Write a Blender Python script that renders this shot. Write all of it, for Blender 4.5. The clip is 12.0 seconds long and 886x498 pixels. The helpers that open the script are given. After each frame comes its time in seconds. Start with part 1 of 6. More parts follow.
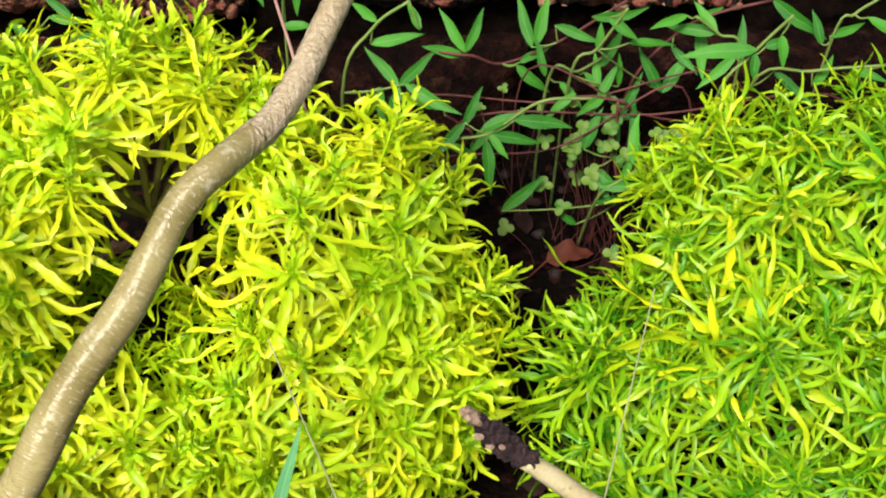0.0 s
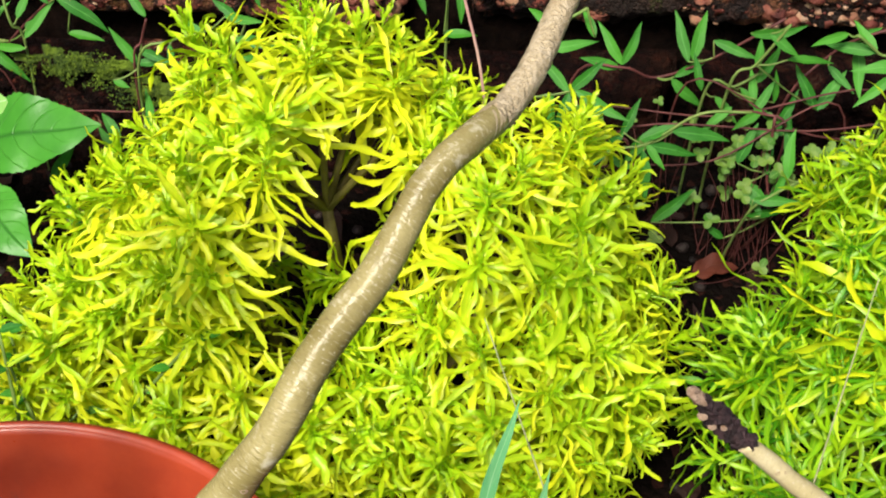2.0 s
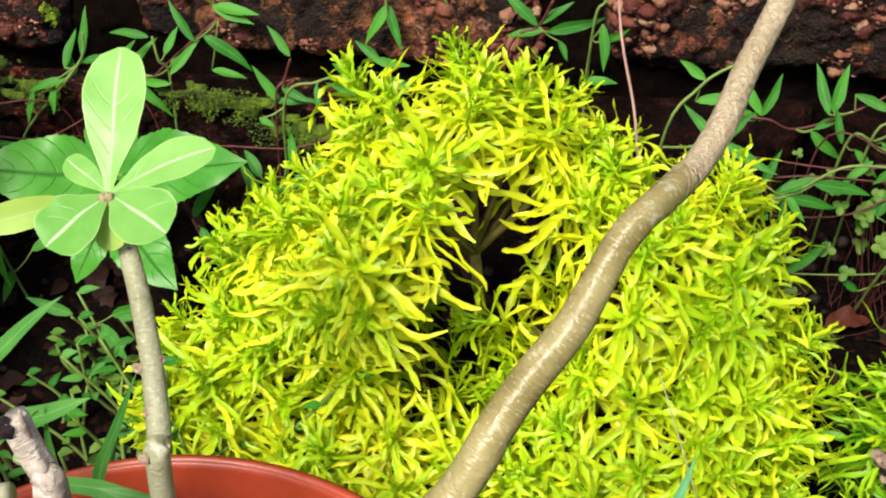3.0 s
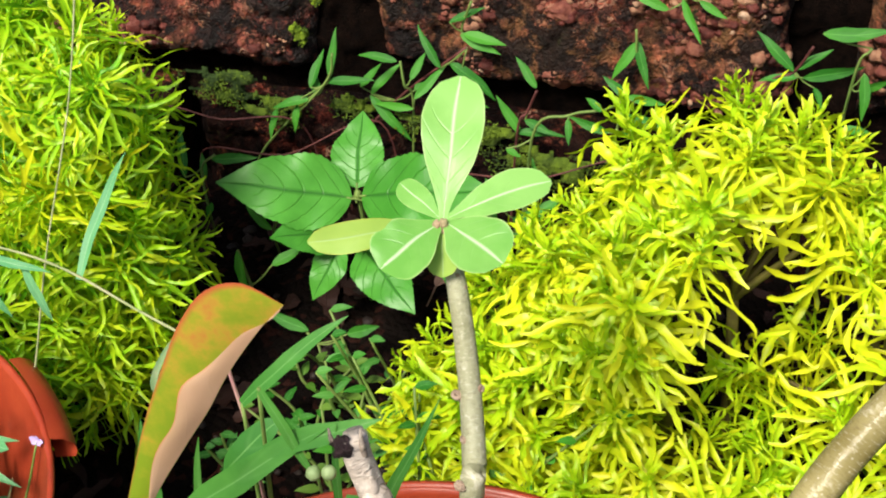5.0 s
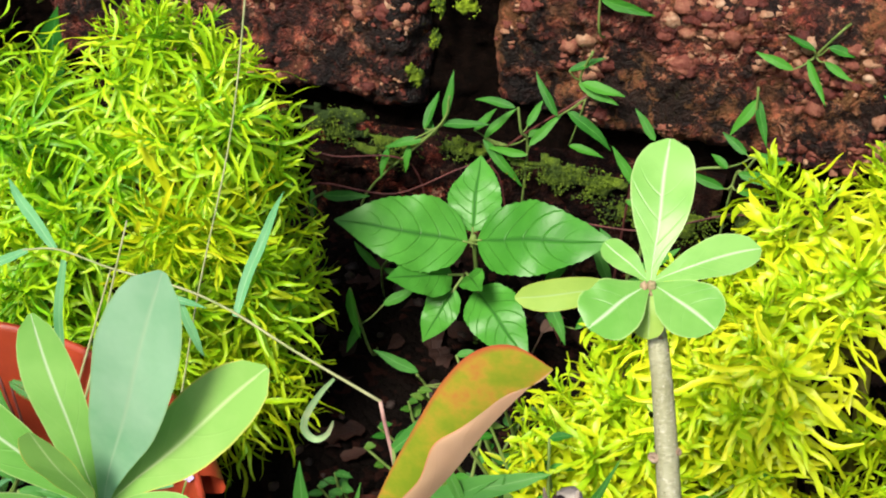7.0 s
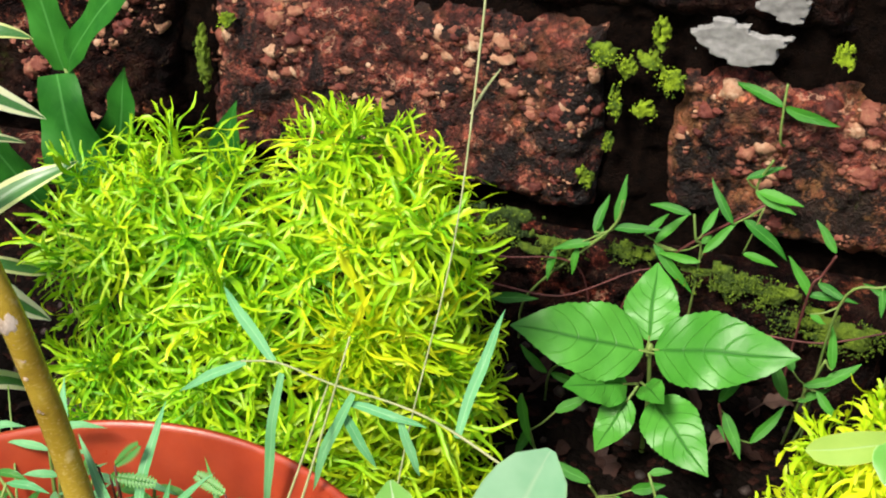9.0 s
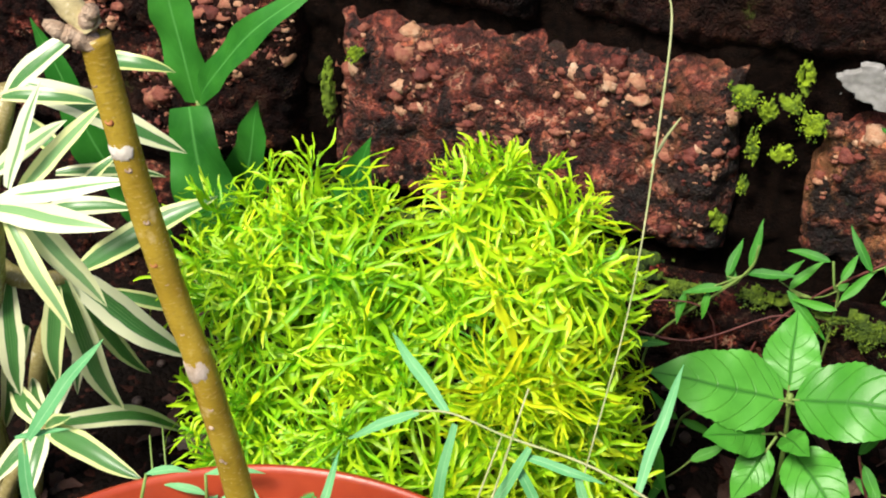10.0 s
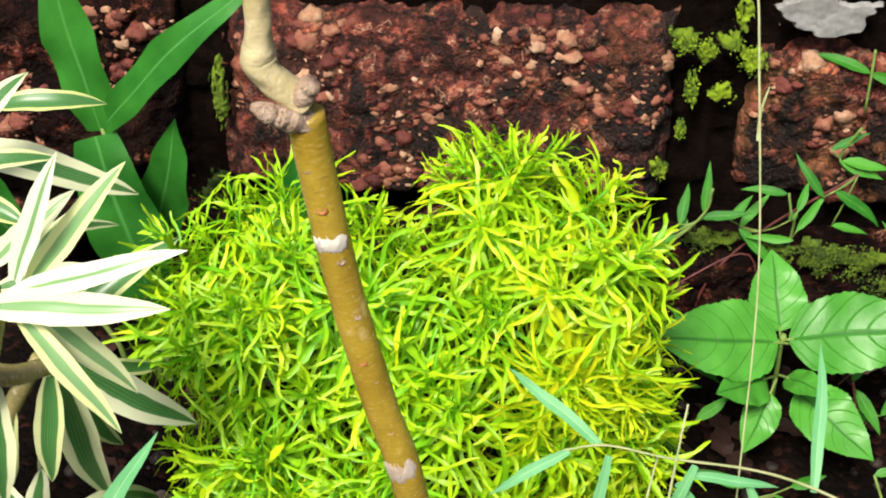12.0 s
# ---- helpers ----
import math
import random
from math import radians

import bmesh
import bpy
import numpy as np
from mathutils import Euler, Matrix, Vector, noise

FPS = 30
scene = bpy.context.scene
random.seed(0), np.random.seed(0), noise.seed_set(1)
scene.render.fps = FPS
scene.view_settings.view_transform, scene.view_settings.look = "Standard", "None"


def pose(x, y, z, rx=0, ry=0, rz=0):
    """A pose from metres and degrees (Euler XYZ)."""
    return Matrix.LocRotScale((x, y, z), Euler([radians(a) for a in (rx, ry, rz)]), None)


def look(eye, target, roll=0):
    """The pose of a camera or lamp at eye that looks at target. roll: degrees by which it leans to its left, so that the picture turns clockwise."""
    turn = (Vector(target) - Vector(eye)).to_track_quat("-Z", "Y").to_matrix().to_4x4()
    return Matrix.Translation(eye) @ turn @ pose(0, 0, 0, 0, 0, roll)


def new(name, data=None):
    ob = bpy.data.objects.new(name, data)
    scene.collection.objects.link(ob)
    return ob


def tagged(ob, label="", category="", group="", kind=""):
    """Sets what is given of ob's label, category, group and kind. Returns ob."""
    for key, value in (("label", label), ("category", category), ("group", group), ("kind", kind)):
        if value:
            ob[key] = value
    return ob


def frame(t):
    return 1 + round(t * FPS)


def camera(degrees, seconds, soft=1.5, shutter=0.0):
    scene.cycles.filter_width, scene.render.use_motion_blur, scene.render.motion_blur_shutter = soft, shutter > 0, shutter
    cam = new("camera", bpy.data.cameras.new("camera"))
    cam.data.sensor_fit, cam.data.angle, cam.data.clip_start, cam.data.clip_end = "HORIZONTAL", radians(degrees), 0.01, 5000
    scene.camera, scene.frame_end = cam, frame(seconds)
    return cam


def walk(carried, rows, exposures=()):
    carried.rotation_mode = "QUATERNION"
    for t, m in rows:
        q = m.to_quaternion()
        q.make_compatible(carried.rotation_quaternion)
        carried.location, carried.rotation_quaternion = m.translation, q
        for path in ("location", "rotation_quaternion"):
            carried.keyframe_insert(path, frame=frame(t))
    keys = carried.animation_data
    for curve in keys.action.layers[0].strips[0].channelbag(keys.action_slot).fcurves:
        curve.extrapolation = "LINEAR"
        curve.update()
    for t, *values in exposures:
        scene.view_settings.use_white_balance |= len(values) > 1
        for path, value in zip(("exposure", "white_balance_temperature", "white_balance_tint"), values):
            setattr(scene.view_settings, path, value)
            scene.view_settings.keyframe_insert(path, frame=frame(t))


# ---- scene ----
cam = camera(34, 12.0, 2.0)
PATH = [
    (0, (0.5140, -0.9586, 0.6821), (0.4887, -0.2310, -0.0035), -1.61),
    (0.5, (0.4777, -0.9698, 0.6769), (0.4463, -0.2408, -0.0069), -1.49),
    (1, (0.4592, -0.9714, 0.6779), (0.4187, -0.2387, -0.0014), -1.46),
    (1.5, (0.4535, -0.9795, 0.6829), (0.4056, -0.2411, 0.0102), -1.35),
    (2, (0.4407, -0.9918, 0.6791), (0.3793, -0.2484, 0.0130), -1.37),
    (2.5, (0.4203, -0.9936, 0.6830), (0.3370, -0.2462, 0.0239), -1.63),
    (3, (0.3910, -0.9986, 0.6949), (0.2813, -0.2461, 0.0454), -1.97),
    (3.2, (0.3826, -1.0026, 0.6974), (0.2610, -0.2481, 0.0524), -2.28),
    (4.8, (0.3238, -1.0040, 0.6932), (0.1305, -0.2538, 0.0610), -2.63),
    (5, (0.3104, -1.0093, 0.6984), (0.1092, -0.2602, 0.0673), -2.52),
    (5.5, (0.2888, -1.0131, 0.7022), (0.0728, -0.2671, 0.0722), -2.10),
    (6, (0.2787, -1.0164, 0.7053), (0.0600, -0.2692, 0.0777), -1.25),
    (6.5, (0.2584, -1.0226, 0.7070), (0.0457, -0.2700, 0.0838), -0.38),
    (6.7, (0.2461, -1.0234, 0.7073), (0.0358, -0.2675, 0.0873), -0.16),
    (8.3, (0.1802, -1.0256, 0.7253), (-0.0384, -0.2453, 0.1395), 0.63),
    (8.5, (0.1705, -1.0282, 0.7290), (-0.0543, -0.2481, 0.1452), 0.67),
    (9, (0.131, -1.022, 0.724), (-0.378, 0.529, -0.431), 0.1),
    (9.5, (0.086, -1.02, 0.73), (-0.469, 0.52, -0.42), 0.2),
    (10, (0.049, -1.027, 0.727), (-0.509, 0.525, -0.404), 0.4),
    (10.5, (-0.032, -0.992, 0.707), (-0.468, 0.57, -0.464), 0.3),
    (11, (-0.097, -0.976, 0.701), (-0.424, 0.582, -0.51), 0.5),
    (11.5, (-0.129, -0.979, 0.715), (-0.345, 0.589, -0.506), 0.5),
    (12, (-0.207, -0.981, 0.722), (-0.276, 0.609, -0.49), 1.0),
]
walk(cam, [(t, look(eye, target, roll)) for t, eye, target, roll in PATH],
     [(0.0, 0.80), (3.2, 0.79), (6.7, 0.75), (8.5, 0.85), (9.0, 0.92), (9.5, 0.97), (10.5, 1.00), (11.5, 0.99), (12.0, 0.95)])


# ---- daylight: bright overcast sky with a broad soft sun ----
SUN_EL, SUN_AZ = 54, 200
world = bpy.data.worlds.new("world")
scene.world = world
world.use_nodes = True
wn = world.node_tree
sky = wn.nodes.new("ShaderNodeTexSky")
sky.sky_type, sky.sun_disc = "NISHITA", False
sky.sun_elevation, sky.sun_rotation = radians(SUN_EL), radians(SUN_AZ)
sky.air_density, sky.dust_density = 1.0, 4.0
wn.links.new(sky.outputs[0], wn.nodes["Background"].inputs[0])
wn.nodes["Background"].inputs[1].default_value = 0.078
sun = new("sun", bpy.data.lights.new("sun", "SUN"))
sun.data.energy, sun.data.angle, sun.data.color = 3.35, radians(16), (1.0, 0.94, 0.82)
sun.matrix_world = look((-0.9, -2.5, 3.65), (0, 0, 0))

GROUND = -0.10
rng = np.random.default_rng(7)


# ---- materials ----
def ramp(nt, stops, fac=None):
    n = nt.nodes.new("ShaderNodeValToRGB")
    el = n.color_ramp.elements
    while len(el) < len(stops):
        el.new(0.5)
    for e, (p, c) in zip(el, stops):
        e.position, e.color = p, (*c, 1)
    if fac is not None:
        nt.links.new(fac, n.inputs[0])
    return n.outputs[0]


def tex(nt, kind, scale, coord, detail=4.0, rough=0.6):
    n = nt.nodes.new("ShaderNodeTexNoise" if kind == "noise" else "ShaderNodeTexVoronoi")
    n.inputs["Scale"].default_value = scale
    if kind == "noise":
        n.inputs["Detail"].default_value, n.inputs["Roughness"].default_value = detail, rough
    if coord is not None:
        nt.links.new(coord, n.inputs["Vector"])
    return n


def mixc(nt, fac, a, b, mode="MIX"):
    n = nt.nodes.new("ShaderNodeMix")
    n.data_type, n.blend_type = "RGBA", mode
    for sock, v in ((n.inputs[0], fac), (n.inputs[6], a), (n.inputs[7], b)):
        if isinstance(v, (int, float)):
            sock.default_value = v
        elif isinstance(v, tuple):
            sock.default_value = (*v, 1)
        else:
            nt.links.new(v, sock)
    return n.outputs[2]


def mathn(nt, op, a, b=None, c=None):
    n = nt.nodes.new("ShaderNodeMath")
    n.operation = op
    for sock, v in zip(n.inputs, (a, b, c)):
        if isinstance(v, (int, float)):
            sock.default_value = v
        elif v is not None:
            nt.links.new(v, sock)
    return n.outputs[0]


def material(name, rough=0.6, coat=0.0, spec=0.5):
    m = bpy.data.materials.new(name)
    m.use_nodes = True
    nt = m.node_tree
    b = nt.nodes["Principled BSDF"]
    b.inputs["Roughness"].default_value = rough
    b.inputs["Specular IOR Level"].default_value = spec
    b.inputs["Coat Weight"].default_value = coat
    return m, nt, b


def bump(nt, b, height, strength, distance):
    n = nt.nodes.new("ShaderNodeBump")
    n.inputs["Strength"].default_value, n.inputs["Distance"].default_value = strength, distance
    nt.links.new(height, n.inputs["Height"])
    nt.links.new(n.outputs[0], b.inputs["Normal"])


def see_through(m, nt, b, colour, share):
    """A leaf lets some light through."""
    t = nt.nodes.new("ShaderNodeBsdfTranslucent")
    mix = nt.nodes.new("ShaderNodeMixShader")
    mix.inputs[0].default_value = share
    nt.links.new(colour, t.inputs[0])
    nt.links.new(b.outputs[0], mix.inputs[1])
    nt.links.new(t.outputs[0], mix.inputs[2])
    nt.links.new(mix.outputs[0], nt.nodes["Material Output"].inputs[0])


def uv_split(nt):
    u = nt.nodes.new("ShaderNodeUVMap")
    u.uv_map = "uv"
    s = nt.nodes.new("ShaderNodeSeparateXYZ")
    nt.links.new(u.outputs[0], s.inputs[0])
    return s.outputs[0], s.outputs[1]


def bush_leaf(name, young, mid, old, tip, deep):
    """Narrow golden leaves: the young ones greener, the old ones yellow."""
    m, nt, b = material(name, 0.42, spec=0.42)
    age = nt.nodes.new("ShaderNodeAttribute")
    age.attribute_name = "age"
    geo = nt.nodes.new("ShaderNodeNewGeometry")
    info = nt.nodes.new("ShaderNodeObjectInfo")
    tc = nt.nodes.new("ShaderNodeTexCoord")
    u, v = uv_split(nt)
    n = tex(nt, "noise", 160, tc.outputs["Object"])
    k = mathn(nt, "MULTIPLY_ADD", geo.outputs["Random Per Island"], 0.66, -0.34)
    k = mathn(nt, "ADD", k, age.outputs["Fac"])
    k = mathn(nt, "ADD", k, mathn(nt, "MULTIPLY_ADD", info.outputs["Random"], 0.44, -0.22))
    k = mathn(nt, "ADD", k, mathn(nt, "MULTIPLY_ADD", n.outputs[0], 0.30, -0.15))
    c = ramp(nt, [(0.0, young), (0.45, mid), (0.85, old)], k)
    c = mixc(nt, mathn(nt, "MULTIPLY", mathn(nt, "POWER", u, 3.0), 0.5), c, tip)
    edge = mathn(nt, "ABSOLUTE", mathn(nt, "SUBTRACT", v, 0.5))
    rib = mathn(nt, "LESS_THAN", edge, 0.07)
    c = mixc(nt, mathn(nt, "MULTIPLY", rib, 0.30), c, tip)
    c = mixc(nt, mathn(nt, "MULTIPLY", mathn(nt, "FRACT", mathn(nt, "MULTIPLY", geo.outputs["Random Per Island"], 17.0)), 0.26), c, deep)
    nt.links.new(c, b.inputs["Base Color"])
    bump(nt, b, n.outputs[0], 0.35, 0.001)
    see_through(m, nt, b, c, 0.28)
    return m


def plain_leaf(name, c1, c2, rib, rough=0.45, veins=9.0, depth=0.5, edge=None, share=0.22, spot=None, show=0.15):
    """A broad leaf with a midrib and side veins that sink into the blade."""
    m, nt, b = material(name, rough, spec=0.28)
    tc = nt.nodes.new("ShaderNodeTexCoord")
    info = nt.nodes.new("ShaderNodeObjectInfo")
    u, v = uv_split(nt)
    off = mathn(nt, "ABSOLUTE", mathn(nt, "SUBTRACT", v, 0.5))
    big = tex(nt, "noise", 30, tc.outputs["Object"])
    fine = tex(nt, "noise", 400, tc.outputs["Object"])
    k = mathn(nt, "ADD", big.outputs[0], mathn(nt, "MULTIPLY_ADD", info.outputs["Random"], 0.5, -0.25))
    c = ramp(nt, [(0.25, c1), (0.75, c2)], k)
    if spot:
        c = mixc(nt, ramp(nt, [(0.45, (0, 0, 0)), (0.72, (1, 1, 1))], tex(nt, "noise", 55, tc.outputs["Object"]).outputs[0]), c, spot)
    side = mathn(nt, "MULTIPLY", mathn(nt, "SUBTRACT", u, mathn(nt, "MULTIPLY", mathn(nt, "POWER", off, 1.5), 0.75)), veins)
    line = mathn(nt, "ABSOLUTE", mathn(nt, "SUBTRACT", mathn(nt, "FRACT", side), 0.5))
    vein = ramp(nt, [(0.0, (1, 1, 1)), (0.070, (0, 0, 0))], mathn(nt, "ADD", line, mathn(nt, "MULTIPLY_ADD", big.outputs[0], 0.10, -0.05)))
    vein = mathn(nt, "MULTIPLY", vein, ramp(nt, [(0.55, (1, 1, 1)), (0.80, (0, 0, 0))], u))
    mid = ramp(nt, [(0.0, (0.9, 0.9, 0.9)), (0.044, (0, 0, 0))], off)
    c = mixc(nt, mathn(nt, "MULTIPLY", vein, show), c, rib)
    c = mixc(nt, mid, c, rib)
    if edge:
        c = mixc(nt, ramp(nt, [(0.465, (0, 0, 0)), (0.5, (0.8, 0.8, 0.8))], off), c, edge)
    nt.links.new(c, b.inputs["Base Color"])
    h = mathn(nt, "SUBTRACT", mathn(nt, "MULTIPLY", fine.outputs[0], 0.3), mathn(nt, "MAXIMUM", vein, mid))
    bump(nt, b, h, depth, 0.0012)
    see_through(m, nt, b, c, share)
    return m


def turning_leaf(name):
    """Olive-green blade going orange towards the tip and scarlet along the edge."""
    m, nt, b = material(name, 0.5, spec=0.35)
    tc = nt.nodes.new("ShaderNodeTexCoord")
    u, v = uv_split(nt)
    n = tex(nt, "noise", 75, tc.outputs["Object"], 5, 0.6)
    k = mathn(nt, "ADD", mathn(nt, "MULTIPLY", u, 0.55), mathn(nt, "MULTIPLY_ADD", n.outputs[0], 1.7, -0.66))
    c = ramp(nt, [(0.26, (0.34, 0.48, 0.030)), (0.50, (0.50, 0.52, 0.040)), (0.68, (0.72, 0.50, 0.060)), (0.88, (0.78, 0.34, 0.070))], k)
    e = mathn(nt, "ADD", v, mathn(nt, "MULTIPLY_ADD", u, 0.10, -0.09))
    c = mixc(nt, ramp(nt, [(0.86, (0, 0, 0)), (0.97, (1, 1, 1))], e), c, (0.80, 0.17, 0.07))
    nt.links.new(c, b.inputs["Base Color"])
    bump(nt, b, tex(nt, "noise", 400, tc.outputs["Object"]).outputs[0], 0.15, 0.001)
    see_through(m, nt, b, c, 0.50)
    return m


def wrinkled_bark(name):
    """Old knobbly bark: crowded corky wrinkles, a little shiny on the ridges."""
    m, nt, b = material(name, 0.34, spec=0.6)
    tc = nt.nodes.new("ShaderNodeTexCoord")
    u, v = uv_split(nt)
    comb = nt.nodes.new("ShaderNodeCombineXYZ")
    nt.links.new(mathn(nt, "MULTIPLY", u, 46.0), comb.inputs[0])
    nt.links.new(mathn(nt, "MULTIPLY", v, 13.0), comb.inputs[1])
    wr = tex(nt, "noise", 1.0, comb.outputs[0], 4, 0.6)
    wr.inputs["Distortion"].default_value = 1.2
    cell = tex(nt, "voronoi", 330, tc.outputs["Object"])
    big = tex(nt, "noise", 40, tc.outputs["Object"])
    c = ramp(nt, [(0.25, (0.19, 0.13, 0.065)), (0.5, (0.42, 0.33, 0.20)), (0.75, (0.62, 0.54, 0.40))], mathn(nt, "ADD", mathn(nt, "MULTIPLY", wr.outputs[0], 0.75), mathn(nt, "MULTIPLY", big.outputs[0], 0.3)))
    nt.links.new(c, b.inputs["Base Color"])
    h = mathn(nt, "SUBTRACT", mathn(nt, "MULTIPLY", wr.outputs[0], 2.2), mathn(nt, "MULTIPLY", cell.outputs["Distance"], 0.7))
    bump(nt, b, h, 0.7, 0.0016)
    return m


def striped_leaf(name, margin=0.255, edge1=(0.60, 0.66, 0.24), edge2=(0.80, 0.82, 0.56), heart=(0.055, 0.19, 0.045)):
    """Green blade with cream margins and fine pale lines."""
    m, nt, b = material(name, 0.32, spec=0.5)
    tc = nt.nodes.new("ShaderNodeTexCoord")
    info = nt.nodes.new("ShaderNodeObjectInfo")
    u, v = uv_split(nt)
    n = tex(nt, "noise", 60, tc.outputs["Object"])
    off = mathn(nt, "ABSOLUTE", mathn(nt, "SUBTRACT", v, 0.5))
    lines = mathn(nt, "FRACT", mathn(nt, "MULTIPLY", v, 11.0))
    green = mixc(nt, mathn(nt, "MULTIPLY", mathn(nt, "LESS_THAN", lines, 0.2), 0.3), heart, (0.34, 0.48, 0.22))
    cream = mixc(nt, info.outputs["Random"], edge1, edge2)
    w = mathn(nt, "ADD", off, mathn(nt, "MULTIPLY_ADD", n.outputs[0], 0.10, -0.05))
    w = mathn(nt, "ADD", w, mathn(nt, "MULTIPLY_ADD", info.outputs["Random"], 0.14, -0.07))
    c = mixc(nt, ramp(nt, [(margin, (0, 0, 0)), (margin + 0.03, (1, 1, 1))], w), green, cream)
    nt.links.new(c, b.inputs["Base Color"])
    bump(nt, b, lines, 0.12, 0.0005)
    see_through(m, nt, b, c, 0.3)
    return m


def bark(name, c1, c2, spotc, ring=60.0, rough=0.55, pore=0.5, relief=0.55, spec=0.35):
    """Smooth young bark with pale corky dots and fine rings round the stem."""
    m, nt, b = material(name, rough, spec=spec)
    tc = nt.nodes.new("ShaderNodeTexCoord")
    u, v = uv_split(nt)
    big = tex(nt, "noise", 28, tc.outputs["Object"])
    fine = tex(nt, "noise", 260, tc.outputs["Object"])
    dots = tex(nt, "voronoi", 230, tc.outputs["Object"])
    c = ramp(nt, [(0.3, c1), (0.7, c2)], big.outputs[0])
    c = mixc(nt, ramp(nt, [(0.06, (0.5, 0.5, 0.5)), (0.14, (0, 0, 0))], dots.outputs["Distance"]), c, spotc)
    comb = nt.nodes.new("ShaderNodeCombineXYZ")
    nt.links.new(mathn(nt, "MULTIPLY", u, 75.0), comb.inputs[0])
    nt.links.new(mathn(nt, "MULTIPLY", v, 9.0), comb.inputs[1])
    pores = tex(nt, "noise", 1.0, comb.outputs[0], 3, 0.65)
    c = mixc(nt, ramp(nt, [(0.56, (0, 0, 0)), (0.66, (pore, pore, pore))], pores.outputs[0]), c, spotc)
    c = mixc(nt, ramp(nt, [(0.30, (pore, pore, pore)), (0.42, (0, 0, 0))], pores.outputs[0]), c, (0.09, 0.06, 0.03))
    patch = tex(nt, "noise", 75, tc.outputs["Object"])
    c = mixc(nt, ramp(nt, [(0.60, (0, 0, 0)), (0.70, (0.7, 0.7, 0.7))], patch.outputs[0]), c, spotc)
    wob = mathn(nt, "ADD", mathn(nt, "MULTIPLY", u, ring), mathn(nt, "MULTIPLY", big.outputs[0], 9.0))
    rings = ramp(nt, [(0.0, (0, 0, 0)), (0.10, (1, 1, 1))], mathn(nt, "FRACT", wob))
    c = mixc(nt, mathn(nt, "MULTIPLY", mathn(nt, "SUBTRACT", 1.0, rings), 0.16), c, (0.10, 0.07, 0.04))
    nt.links.new(c, b.inputs["Base Color"])
    h = mathn(nt, "ADD", mathn(nt, "MULTIPLY", fine.outputs[0], 0.4), mathn(nt, "ADD", mathn(nt, "MULTIPLY", rings, 0.3), mathn(nt, "MULTIPLY", pores.outputs[0], 1.2)))
    bump(nt, b, h, relief, 0.0012)
    return m


def simple(name, c1, c2, scale=80, rough=0.7, strength=0.4, distance=0.002, spec=0.4):
    m, nt, b = material(name, rough, spec=spec)
    tc = nt.nodes.new("ShaderNodeTexCoord")
    info = nt.nodes.new("ShaderNodeObjectInfo")
    geo = nt.nodes.new("ShaderNodeNewGeometry")
    n = tex(nt, "noise", scale, tc.outputs["Object"])
    k = mathn(nt, "ADD", n.outputs[0], mathn(nt, "MULTIPLY_ADD", geo.outputs["Random Per Island"], 0.4, -0.2))
    nt.links.new(ramp(nt, [(0.3, c1), (0.7, c2)], k), b.inputs["Base Color"])
    bump(nt, b, tex(nt, "noise", scale * 5, tc.outputs["Object"]).outputs[0], strength, distance)
    return m


